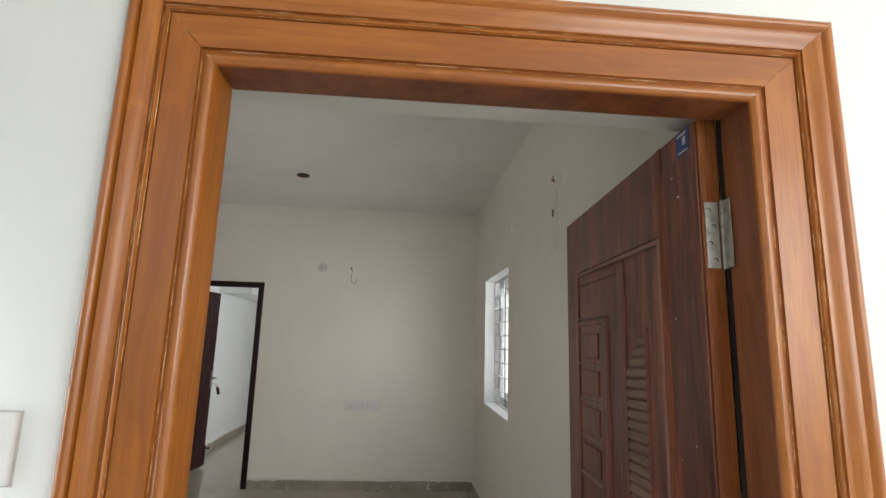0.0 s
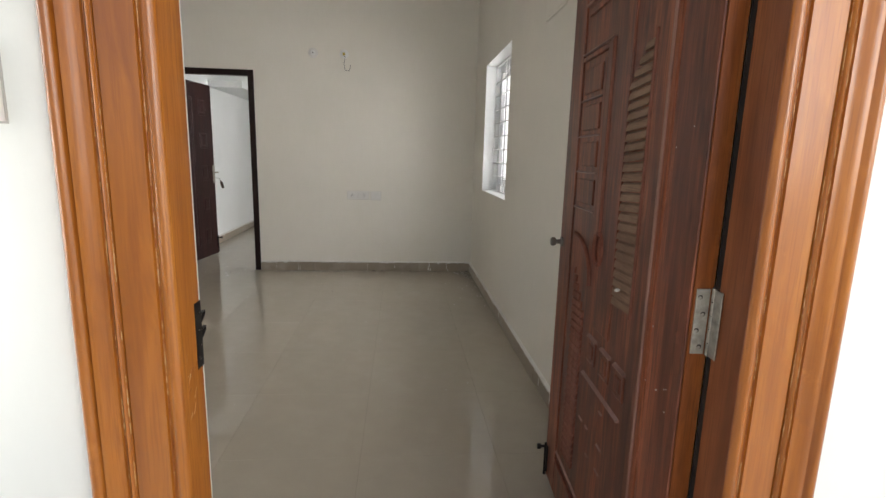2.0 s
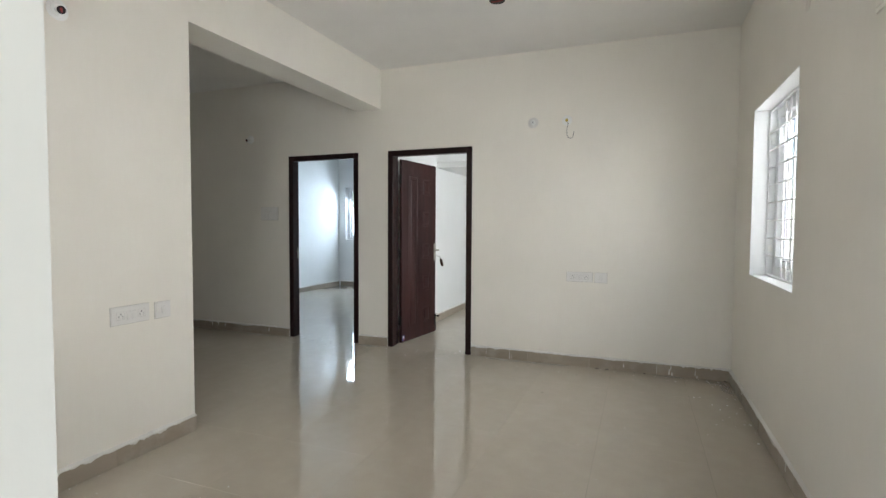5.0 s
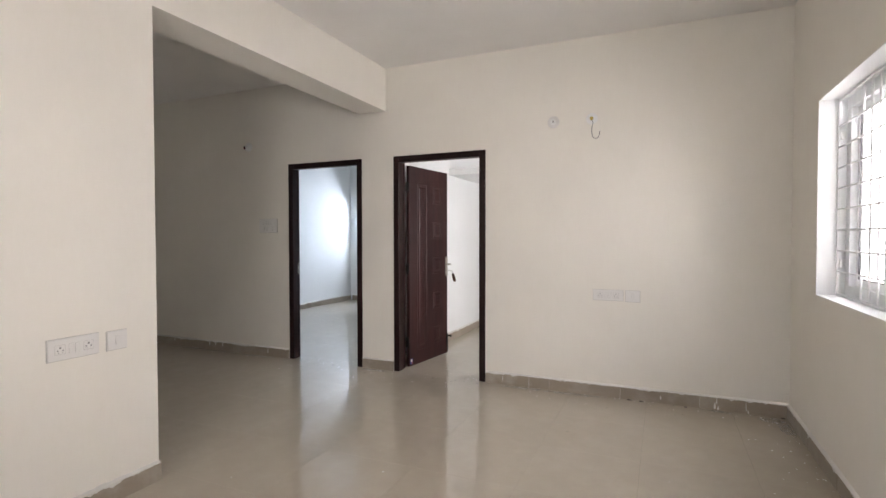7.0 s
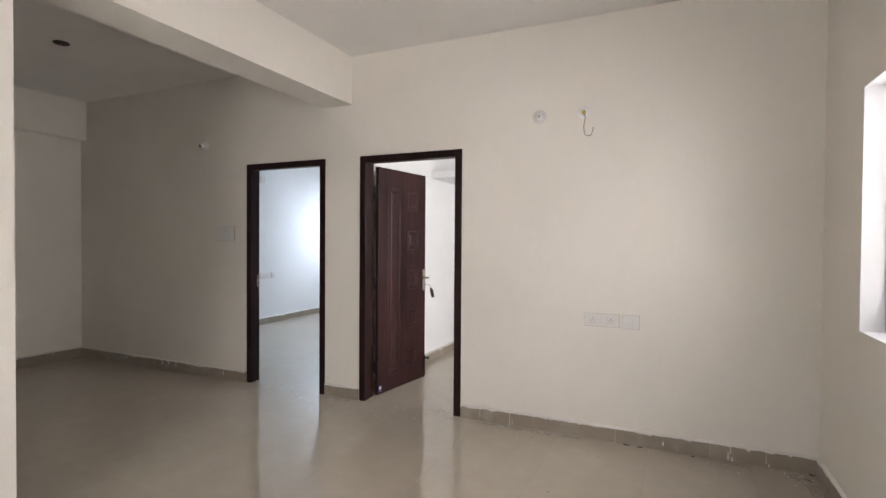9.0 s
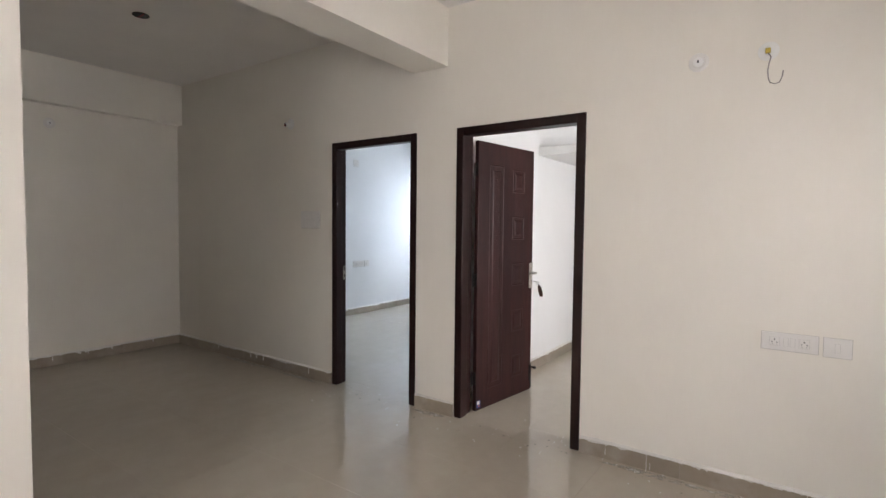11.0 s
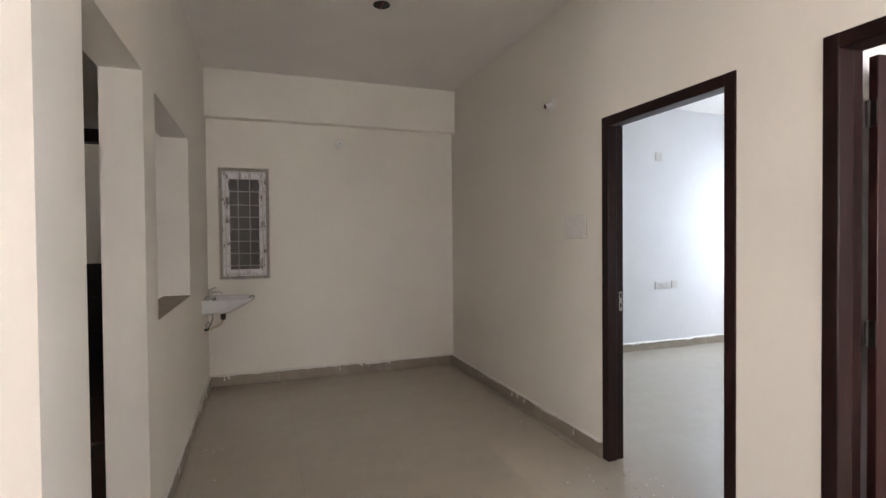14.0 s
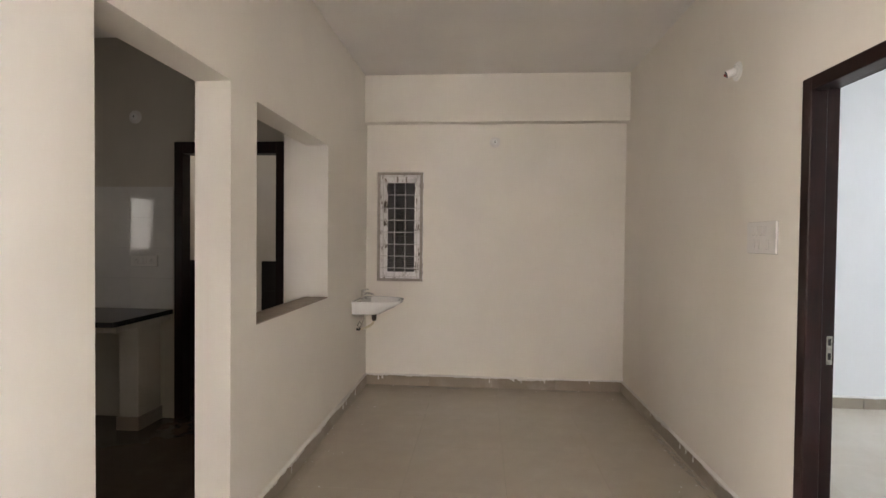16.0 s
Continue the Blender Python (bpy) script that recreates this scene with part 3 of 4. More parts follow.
# low squares, ledge and dashes: sunk carving, glints on upper edges put in as paler colour

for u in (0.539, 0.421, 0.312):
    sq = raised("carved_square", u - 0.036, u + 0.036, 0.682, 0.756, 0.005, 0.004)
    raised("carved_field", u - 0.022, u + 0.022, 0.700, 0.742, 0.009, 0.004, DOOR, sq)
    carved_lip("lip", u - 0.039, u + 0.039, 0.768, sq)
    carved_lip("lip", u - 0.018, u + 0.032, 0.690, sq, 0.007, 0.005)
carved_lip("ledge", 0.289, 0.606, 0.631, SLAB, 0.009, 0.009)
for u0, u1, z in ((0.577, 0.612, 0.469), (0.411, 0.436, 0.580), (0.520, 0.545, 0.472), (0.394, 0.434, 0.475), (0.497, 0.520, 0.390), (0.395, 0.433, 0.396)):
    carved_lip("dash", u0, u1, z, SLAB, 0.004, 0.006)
# black strip that paints the shade in the gap between jamb and leaf
bm = bm_new()
box(bm, 0.537, 0.578, 0.0835, 0.097, 0.0, 2.04)
part("seal_shade_strip", bm, BLACK_HOLE, FRAME, "black strip for the shaded gap behind the jamb")
# hinges
for z in (1.760, 0.990, 0.25):
    bm = bm_new()
    box(bm, 0.003, 0.029, -0.003, 0.0005, z - 0.065, z + 0.065, 0.0008)
    hinge = part("hinge", bm, HINGE_METAL, LEAF, "worn steel butt hinge")
    bm = bm_new()
    for k in range(5):
        tube(bm, [(0.036, -0.006, z - 0.067 + k * 0.0272), (0.036, -0.006, z - 0.0415 + k * 0.0272)], 0.0058, 10)
    part("knuckle", bm, HINGE_METAL, hinge, smooth=True)
    for k in range(4):
        bm = bm_new()
        zz = z - 0.05 + k * 0.033
        uu = 0.010 if k % 2 else 0.019
        tube(bm, [(uu - 0.001, -0.0025, zz - 0.001), (uu - 0.001, -0.0042, zz - 0.001)], 0.0034, 8)
        part("screw", bm, HINGE_METAL, hinge)
        bm = bm_new()
        tube(bm, [(uu, -0.0025, zz), (uu, -0.0036, zz)], 0.0046, 10)
        part("countersink", bm, RUST, hinge)
    bm = bm_new()
    box(bm, 0.0325, 0.0345, -0.036, -0.010, z - 0.066, z + 0.066, 0.0008)
    part("jamb_plate", bm, HINGE_METAL, hinge)
# knob, sticker, bolt, paint spots
bm = bm_new()
lathe = [(0.000, 0.019), (0.006, 0.018), (0.008, 0.009), (0.024, 0.008), (0.028, 0.015), (0.037, 0.017), (0.043, 0.015), (0.045, 0.010)]
tube(bm, [on_leaf(0.955, 0.993, 0.006 + a) for a, _ in lathe], [r for _, r in lathe], 16)
part("knob", bm, KNOB_METAL, LEAF, "dull bronzed lock knob", True)
bm = bm_new()
tube(bm, [on_leaf(LW, 0.993, -0.017), on_leaf(LW + 0.003, 0.993, -0.017)], 0.010, 12)
part("latch", bm, STEEL, LEAF)
bm = bm_new()
leaf_box(bm, 0.022, 0.098, 1.955, 2.006, 0.006, 0.0068)
sticker = part("sticker", bm, BLUE_PRINT, LEAF, "peeling blue and red paper sticker")
for name, m, u0, u1, z0, z1 in (("print", RED_PRINT, 0.078, 0.097, 1.956, 2.005), ("print", WHITE_PRINT, 0.036, 0.048, 1.974, 1.992),
                                ("bar", WHITE_PRINT, 0.034, 0.072, 1.996, 2.001), ("bar", WHITE_PRINT, 0.030, 0.070, 1.959, 1.962)):
    bm = bm_new()
    leaf_box(bm, u0, u1, z0, z1, 0.0066, 0.0072)
    part(name, bm, m, sticker)
bm = bm_new()
leaf_box(bm, 0.945, 0.965, 0.03, 0.14, 0.006, 0.014, 0.002)
bolt = part("bolt", bm, BLACK_METAL, LEAF, "small black tower bolt")
bm = bm_new()
tube(bm, [on_leaf(0.955, 0.014, 0.016), on_leaf(0.955, 0.155, 0.016)], 0.005, 8)
tube(bm, [on_leaf(0.955, 0.14, 0.016), on_leaf(0.955, 0.14, 0.036), on_leaf(0.955, 0.14, 0.037), on_leaf(0.955, 0.14, 0.050)], [0.006, 0.006, 0.011, 0.011], 10)
part("rod", bm, BLACK_METAL, bolt, smooth=True)
bm = bm_new()
rng = random.Random(4)
for u, z, r in [(0.366, 0.962, 0.009), (0.104, 1.918, 0.003), (0.079, 1.870, 0.0035)] + [(rng.uniform(0.03, 0.17), rng.uniform(0.7, 1.95), rng.uniform(0.001, 0.0026)) for k in range(11)]:
    tube(bm, [on_leaf(u, z, 0.0060), on_leaf(u, z + r * 0.6, 0.0072)], [r, r * 0.7], 7)
part("paint_spots", bm, WHITE_PRINT, LEAF, "white paint splashes")


# ---- inner doors ----
def inner_frame(name, x0, x1, label, y0=NORTH - 0.008, depth=0.118, top=DOOR_TOP, face=0.06):
    fr = thing(name, ((x0 + x1) / 2, y0, 0), label, "door frame", kind="structure")
    h = (x1 - x0) / 2 - 0.0005
    for a, b in ((-h, -h + face), (h - face, h)):
        bm = bm_new()
        box(bm, a, b, 0, depth * 0.55, 0, top - 0.001, 0.006, 3)
        box(bm, a if a < 0 else a + 0.014, b - 0.014 if a < 0 else b, depth * 0.55, depth, 0, top - 0.002, 0.002)
        part("jamb", bm, WENGE, fr)
    bm = bm_new()
    box(bm, -h + face - 0.004, h - face + 0.004, 0.0005, depth * 0.55, top - face, top - 0.0015, 0.006, 3)
    box(bm, -h + face - 0.016, h - face + 0.016, depth * 0.55 + 0.0005, depth, top - face + 0.012, top - 0.0025, 0.002)
    part("head", bm, WENGE, fr)
    return fr


FRAME2 = inner_frame("door_frame_2", *D1, "black-brown wooden frame of the open bedroom doorway", depth=0.125)
bm = bm_new()
box(bm, -0.4240, -0.4205, 0.094, 0.116, 0.93, 1.05, 0.0008)
strike2 = part("strike_plate", bm, STEEL, FRAME2, "dull steel strike plate")
for z in (0.965, 1.025):
    bm = bm_new()
    box(bm, -0.4206, -0.4200, 0.098, 0.111, z - 0.014, z + 0.014)
    part("keep_hole", bm, BLACK_HOLE, strike2)
inner_frame("door_frame_3", *D2, "black-brown wooden frame of the second bedroom door", depth=0.157)

DOOR3 = thing("door_3", Matrix.Translation((-2.466, 5.815, 0.012)) @ Matrix.Rotation(radians(-7.6), 4, "Z"),
              "open dark brown moulded bedroom door with square panels", "door", kind="structure")
bm = bm_new()
box(bm, -0.035, 0, 0.0, 0.75, 0, 2.045, 0.003)
LEAF3 = part("leaf", bm, WENGE_LEAF, DOOR3)


def frustum(bm, u0, u1, z0, z1, slope, h):
    """A raised field with sloping sides, as pressed door skins have."""
    lo = [bm.verts.new((-0.0005, u, z)) for u, z in ((u0, z0), (u1, z0), (u1, z1), (u0, z1))]
    hi = [bm.verts.new((h, u, z)) for u, z in ((u0 + slope, z0 + slope), (u1 - slope, z0 + slope), (u1 - slope, z1 - slope), (u0 + slope, z1 - slope))]
    for k in range(4):
        bm.faces.new((lo[k], lo[(k + 1) % 4], hi[(k + 1) % 4], hi[k]))
    bm.faces.new(hi)
    return bm


def moulded(u0, u1, z0, z1, inset, slope):
    bm = bm_new()
    w = 0.013
    for p, q, c, d in ((u0, u1, z0, z0 + w), (u0, u1, z1 - w, z1), (u0, u0 + w, z0 + w, z1 - w), (u1 - w, u1, z0 + w, z1 - w)):
        frustum(bm, p, q, c, d, 0.0060, 0.0024)
    rim3 = part("panel_rim", bm, WENGE_LEAF, LEAF3)
    bm = bm_new()
    frustum(bm, u0 + inset, u1 - inset, z0 + inset, z1 - inset, slope, 0.0038)
    part("panel_field", bm, WENGE_LEAF, rim3)


moulded(0.137, 0.327, 0.14, 1.88, 0.040, 0.012)
for k in range(5):
    moulded(0.445, 0.617, 0.161 + k * 0.3795, 0.350 + k * 0.3795, 0.026, 0.020)
bm = bm_new()
rng = random.Random(9)
for k in range(46):
    z = 0.20 + k * 0.0355
    tube(bm, [(0.0036, 0.192 + 0.08 * j / 6, z + 0.010 * math.sin(j * 1.3 + k) + 0.004 * rng.random()) for j in range(7)], 0.0011, 5)
part("wavy_relief", bm, WENGE_LEAF, LEAF3)
for z in (0.25, 1.0, 1.83):
    bm = bm_new()
    box(bm, -0.03, -0.002, -0.004, -0.0002, z - 0.05, z + 0.05, 0.0008)
    tube(bm, [(-0.030, -0.010, z - 0.05), (-0.030, -0.010, z + 0.05)], 0.007, 8)
    part("hinge", bm, BLACK_METAL, DOOR3)
bm = bm_new()
box(bm, 0.0, 0.008, 0.700, 0.746, 0.885, 1.10, 0.003)
plate3 = part("lock_plate", bm, STEEL, DOOR3, "brushed steel lock plate with lever")
bm = bm_new()
tube(bm, [(0.004, 0.720, 1.015), (0.055, 0.723, 1.015), (0.066, 0.710, 1.015), (0.068, 0.615, 1.015)], 0.009, 10)
part("lever", bm, STEEL, plate3, smooth=True)
bm = bm_new()
box(bm, -0.036, 0.001, 0.750, 0.753, 0.90, 1.10, 0.001)
part("edge_plate", bm, STEEL, plate3)
bm = bm_new()
tube(bm, [(0.004, 0.710, 0.945), (0.05, 0.720, 0.945), (0.070, 0.730, 0.94)], 0.003, 8)
tube(bm, [(0.072 + 0.012 * math.cos(q), 0.731, 0.927 + 0.012 * math.sin(q)) for q in (2 * math.pi * k / 14 for k in range(15))], 0.0015, 6)
keys = part("keys", bm, CHROME, DOOR3, "key ring with a brown leather tag", True)
bm = bm_new()
prism(bm, [(0.0, 0.0), (0.020, -0.022), (0.024, -0.060), (0.018, -0.098), (-0.014, -0.100), (-0.022, -0.062), (-0.018, -0.022)], 0.0, 0.010, lambda p, q, d: Vector((0.080 + p * 0.8 - q * 0.25, 0.730 + d, 0.918 + q)))
part("tag", bm, LEATHER, keys)
bm = bm_new()
box(bm, 0.0, 0.01, 0.722, 0.746, 0.08, 0.22, 0.002)
tube(bm, [(0.012, 0.733, 0.02), (0.012, 0.733, 0.23)], 0.005, 8)
tube(bm, [(0.012, 0.733, 0.20), (0.050, 0.733, 0.20)], 0.008, 8)
tube(bm, [(0.046, 0.733, 0.20), (0.060, 0.733, 0.20)], 0.013, 10)
part("bolt", bm, BLACK_METAL, DOOR3, "black tower bolt")
bm = bm_new()
box(bm, 0.0, 0.0008, 0.012, 0.055, 0.02, 0.075)
st3 = part("sticker", bm, BLUE_PRINT, DOOR3, "small blue and white sticker")
bm = bm_new()
box(bm, 0.0006, 0.0012, 0.018, 0.045, 0.045, 0.070)
part("print", bm, WHITE_PRINT, st3)
bm = bm_new()
box(bm, 0.0006, 0.0012, 0.030, 0.050, 0.025, 0.038)
part("print", bm, RED_PRINT, st3)


# ---- windows ----
def barred_window(name, label, at, w, h, bars_z, bars_y, grille_x, frame_x, material, bar_r=0.0055, sashes=2, fw=0.05):
    """Local: y along the wall, x outward, z from the sill."""
    win = thing(name, at, label, "window", kind="structure")
    bm = bm_new()
    for a, b, c, d in ((0, w, 0, fw), (0, w, h - fw, h), (0, fw, fw, h - fw), (w - fw, w, fw, h - fw)):
        box(bm, frame_x, frame_x + 0.06, a, b, c, d, 0.003)
    part("window_frame", bm, material, win)
    sw = (w - 2 * fw) / sashes
    for k in range(sashes):
        y0, x0 = fw + k * sw, frame_x + 0.008 + 0.024 * (k % 2)
        bm = bm_new()
        s = 0.04
        for a, b, c, d in ((0, sw, 0, s), (0, sw, h - 2 * fw - s, h - 2 * fw), (0, s, s, h - 2 * fw - s), (sw - s, sw, s, h - 2 * fw - s)):
            box(bm, x0, x0 + 0.02, y0 + a, y0 + b, fw + c, fw + d, 0.002)
        sash = part("sash", bm, material, win)
        bm = bm_new()
        for a, b, c, d in ((s, sw - s, s, s + 0.006), (s, sw - s, h - 2 * fw - s - 0.006, h - 2 * fw - s), (s, s + 0.006, s, h - 2 * fw - s), (sw - s - 0.006, sw - s, s, h - 2 * fw - s)):
            box(bm, x0 - 0.001, x0 + 0.012, y0 + a, y0 + b, fw + c, fw + d)
        part("seal_shade_strip", bm, GREY_SEAL, sash)
        bm = bm_new()
        box(bm, x0 + 0.008, x0 + 0.012, y0 + s, y0 + sw - s, fw + s, h - fw - s)
        pane = part("pane", bm, GLASS, sash)
        pane.visible_shadow = False
    g = 0.012 if material is UPVC else 0.027
    bm = bm_new()
    for a, b, c, d in ((0.004, w - 0.004, 0.006, 0.006 + g), (0.004, w - 0.004, h - 0.006 - g, h - 0.006), (0.004, 0.004 + g, 0.006 + g, h - 0.006 - g), (w - 0.004 - g, w - 0.004, 0.006 + g, h - 0.006 - g)):
        box(bm, grille_x - 0.006, grille_x + 0.006, a, b, c, d, 0.001)
    grille = part("grille", bm, GRILLE if material is UPVC else STEEL_RIM, win, "enamelled steel bars")
    for z in bars_z:
        bm = bm_new()
        tube(bm, [(grille_x, 0.008, z), (grille_x, w - 0.008, z)], bar_r, 8)
        part("bar", bm, GRILLE if material is UPVC else PLASTIC_GREY, grille, smooth=True)
    for y in bars_y:
        bm = bm_new()
        tube(bm, [(grille_x + 0.008, y, 0.01), (grille_x + 0.008, y, h - 0.01)], bar_r, 8)
        part("bar", bm, GRILLE if material is UPVC else PLASTIC_GREY, grille, smooth=True)
    return win


EW = barred_window("window_1", "white sliding window behind white steel bars", (EAST, 3.897, 0.977), 1.101, 1.176,
                   [0.148 + 0.123 * k for k in range(8)], [0.725, 0.61, 0.495, 0.38], 0.10, 0.14, UPVC, fw=0.07)
for z in (0.17, 0.93):
    bm = bm_new()
    box(bm, 0.104, 0.128, 1.078, 1.100, z, z + 0.05, 0.003)
    part("bracket", bm, PLASTIC, EW)
barred_window("window_2", "narrow window with torn protective film behind steel bars", Matrix.Translation((WEST, 3.728, 1.017)) @ Matrix.Rotation(math.pi, 4, "Z"), 0.456, 1.076,
              [0.05, 0.135, 0.252, 0.369, 0.486, 0.603, 0.72, 0.85, 0.97, 1.03], [0.06, 0.178, 0.283, 0.395], -0.004, 0.055, FILMED, 0.004, 1, 0.055)
barred_window("window_3", "white bedroom window with steel bars", Matrix.Translation((-5.052, 10.36, 1.022)) @ Matrix.Rotation(math.pi / 2, 4, "Z"), 1.026, 1.146,
              [0.12 + 0.115 * k for k in range(9)], [0.4, 0.52, 0.64], 0.06, 0.10, UPVC)
# made-up window round the hall fill lamp, never in view
barred_window("added_window", "added unseen hall window for the fill light", Matrix.Translation((-1.748, DOORWALL, 1.002)) @ Matrix.Rotation(-math.pi / 2, 4, "Z"), 0.896, 1.196,
              [0.10 + 0.12 * k for k in range(9)], [0.3, 0.6], 0.07, 0.11, UPVC)
barred_window("window_4", "kitchen window with steel bars", Matrix.Translation((-3.828, 0.4, 1.202)) @ Matrix.Rotation(-math.pi / 2, 4, "Z"), 0.546, 0.746,
              [0.12 + 0.16 * k for k in range(4)], [0.27], 0.03, 0.05, UPVC, 0.005, 1, 0.03)


# ---- switch plates and light points: local x along the wall, z up, y out of the wall towards the room is -y ----
def facing(x, y, z, turn):
    return Matrix.Translation((x, y, z)) @ Matrix.Rotation(radians(turn), 4, "Z")


def socket(parent, x, z):
    bm = bm_new()
    box(bm, x - 0.021, x + 0.021, -0.0125, -0.0085, z - 0.021, z + 0.021, 0.0015)
    body = part("socket", bm, PLATE, parent)
    bm = bm_new()
    box(bm, x - 0.0222, x + 0.0222, -0.0112, -0.0085, z - 0.0224, z + 0.0218)
    part("gap", bm, SEAM_SHADOW, body)
    bm = bm_new()
    tube(bm, [(x, -0.0122, z + 0.009), (x, -0.0130, z + 0.009)], 0.0042, 10)
    for s in (-1, 1):
        tube(bm, [(x + s * 0.011, -0.0122, z - 0.004), (x + s * 0.011, -0.0130, z - 0.004)], 0.0032, 10)
        tube(bm, [(x + s * 0.009, -0.0122, z - 0.014), (x + s * 0.009, -0.0130, z - 0.014)], 0.0016, 10)
    part("pin_holes", bm, PIN_GREY, body)


def rocker(parent, x, z, w=0.019, h=0.042):
    bm = bm_new()
    prism(bm, [(-h / 2, -0.009), (h / 2, -0.009), (h / 2, -0.012), (0, -0.0135), (-h / 2, -0.0165)], x - w / 2, x + w / 2, lambda a, b, d: Vector((d, b, z + a)))
    body = part("rocker", bm, PLATE, parent)
    bm = bm_new()
    box(bm, x - w / 2 - 0.0012, x + w / 2 + 0.0012, -0.0112, -0.0085, z - h / 2 - 0.0014, z + h / 2 + 0.001)
    part("gap", bm, SEAM_SHADOW, body)


def plate(name, m, w, h, label, items, group=""):
    sp = thing(name, m, label, "switch plate" if name != "socket_plate" else "socket", group)
    bm = bm_new()
    box(bm, -w / 2, w / 2, -0.0105, -0.0002, -h / 2, h / 2, 0.0025, 2)
    body = part("plate", bm, PLATE, sp)
    bm = bm_new()
    box(bm, -w / 2 + 0.014, w / 2 - 0.014, -0.0108, -0.0095, -h / 2 + 0.014, h / 2 - 0.014, 0.0006)
    part("inner_frame", bm, PLATE, sp)
    # grey rim, wider below, draws the plate's shadow on the wall
    bm = bm_new()
    box(bm, -w / 2 - 0.0026, w / 2 + 0.0026, -0.0022, 0.0, -h / 2 - 0.0032, h / 2 + 0.0014)
    part("plate_shadow", bm, SEAM_SHADOW, sp)
    for kind, x, z in items:
        if kind == "socket":
            socket(sp, x, z)
        else:
            rocker(sp, x, z)
    return sp


LONG = [("socket", -0.062, 0), ("rocker", -0.014, 0), ("rocker", 0.014, 0), ("socket", 0.062, 0)]
plate("socket_plate", facing(-0.528, NORTH, 0.85, 0), 0.236, 0.088, "white long plate with two sockets and switches", LONG)
plate("switch_plate", facing(-0.335, NORTH, 0.848, 0), 0.108, 0.092, "white square plate with one data point", [("rocker", 0, 0)])
plate("switch_plate", facing(-4.152, NORTH, 1.463, 0), 0.25, 0.152, "white large plate with rockers and regulator",
      [("rocker", -0.07, 0.032), ("rocker", -0.035, 0.032), ("rocker", 0.0, 0.032), ("rocker", 0.035, 0.032), ("rocker", -0.06, -0.034), ("rocker", -0.02, -0.034), ("rocker", 0.06, -0.034)])
plate("socket_plate", facing(PART, 2.742, 0.818, 90), 0.225, 0.098, "white long plate with two sockets and switches", LONG)
plate("switch_plate", facing(PART, 2.945, 0.815, 90), 0.10, 0.094, "white square plate with one data point", [("rocker", 0, 0)])
plate("socket_plate", facing(-6.22, 8.36, 0.80, 90), 0.235, 0.09, "white long plate with two sockets and switches", LONG)
plate("switch_plate", facing(-6.22, 8.545, 0.80, 90), 0.10, 0.09, "white square plate with one data point", [("rocker", 0, 0)])
plate("switch_plate", facing(-0.692, 0.825, 1.392, 0), 0.14, 0.10, "white door bell plate beside the entrance", [("rocker", 0.02, 0)])
plate("socket_plate", facing(KW + 0.008, 1.65, 1.245, 90), 0.215, 0.085, "white kitchen plate with two sockets and switches", LONG)


def light_point(m, label, style):
    """A round lamp holder point on a wall; local -y is out of the wall."""
    lp = thing("lamp_point", m, label, "lamp holder", "lamp points")
    bm = bm_new()
    prof = [(0.0, 0.050), (0.004, 0.051), (0.007, 0.047), (0.008, 0.036), (0.013, 0.034), (0.015, 0.029)] if style != "open" else [(0.0, 0.046), (0.004, 0.047), (0.006, 0.041)]
    tube(bm, [(0, -a, 0) for a, _ in prof], [r for _, r in prof], 24)
    part("base", bm, WALL if style == "cover" else PLATE if style == "cap" else PLASTIC, lp, smooth=True)
    if style == "cover":
        return lp
    bm = bm_new()
    if style == "cap":
        prof = [(0.015, 0.026), (0.022, 0.025), (0.025, 0.020)]
        tube(bm, [(0, -a, 0) for a, _ in prof], [r for _, r in prof], 20)
        part("cap", bm, PLASTIC, lp, smooth=True)
        bm = bm_new()
        box(bm, -0.004, 0.004, -0.0275, -0.0245, -0.007, 0.007)
        part("slot", bm, BLACK_HOLE, lp)
    elif style == "open":
        box(bm, -0.014, 0.010, -0.022, -0.005, -0.012, 0.014, 0.004)
        part("connector", bm, YELLOW_WIRE, lp, "yellow taped wire joint")
        bm = bm_new()
        tube(bm, [(-0.002, -0.012, -0.01), (0.012, -0.020, -0.035), (0.004, -0.022, -0.07), (0.0, -0.02, -0.10), (0.004, -0.018, -0.14), (0.012, -0.018, -0.162),
                  (0.032, -0.02, -0.17), (0.052, -0.022, -0.166), (0.062, -0.022, -0.14), (0.066, -0.022, -0.11)], 0.0028, 8)
        part("wire", bm, GREY_WIRE, lp, "dangling grey wire", True)
    else:
        tube(bm, [(0, -0.012, 0), (-0.006, -0.034, -0.008), (-0.012, -0.052, -0.014)], [0.022, 0.021, 0.020], 18)
        part("holder", bm, PLASTIC, lp, smooth=True)
        bm = bm_new()
        tube(bm, [(-0.0118, -0.0515, -0.0138), (-0.013, -0.055, -0.015)], [0.0185, 0.0185], 16)
        mouth = part("mouth", bm, BLACK_HOLE, lp)
        bm = bm_new()
        tube(bm, [(-0.010, -0.052, -0.022), (-0.018, -0.060, -0.018), (-0.016, -0.060, -0.010)], 0.005, 8)
        part("contact", bm, RED_WIRE, mouth)
    return lp


light_point(facing(-0.984, NORTH, 2.319, 0), "white capped lamp point on the wall", "cap")
light_point(facing(-0.665, NORTH, 2.32, 0), "open lamp point with a dangling wire", "open")
light_point(facing(-4.428, NORTH, 2.355, 0), "white angled bulb holder without a bulb", "holder")
light_point(facing(WEST, 4.417, 2.377, 90), "white capped lamp point on the dining wall", "cap")
light_point(facing(EAST, 2.50, 2.43, -90), "white angled bulb holder without a bulb", "holder")
light_point(facing(EAST, 3.80, 2.44, -90), "painted-over round cover plate on the wall", "cover")
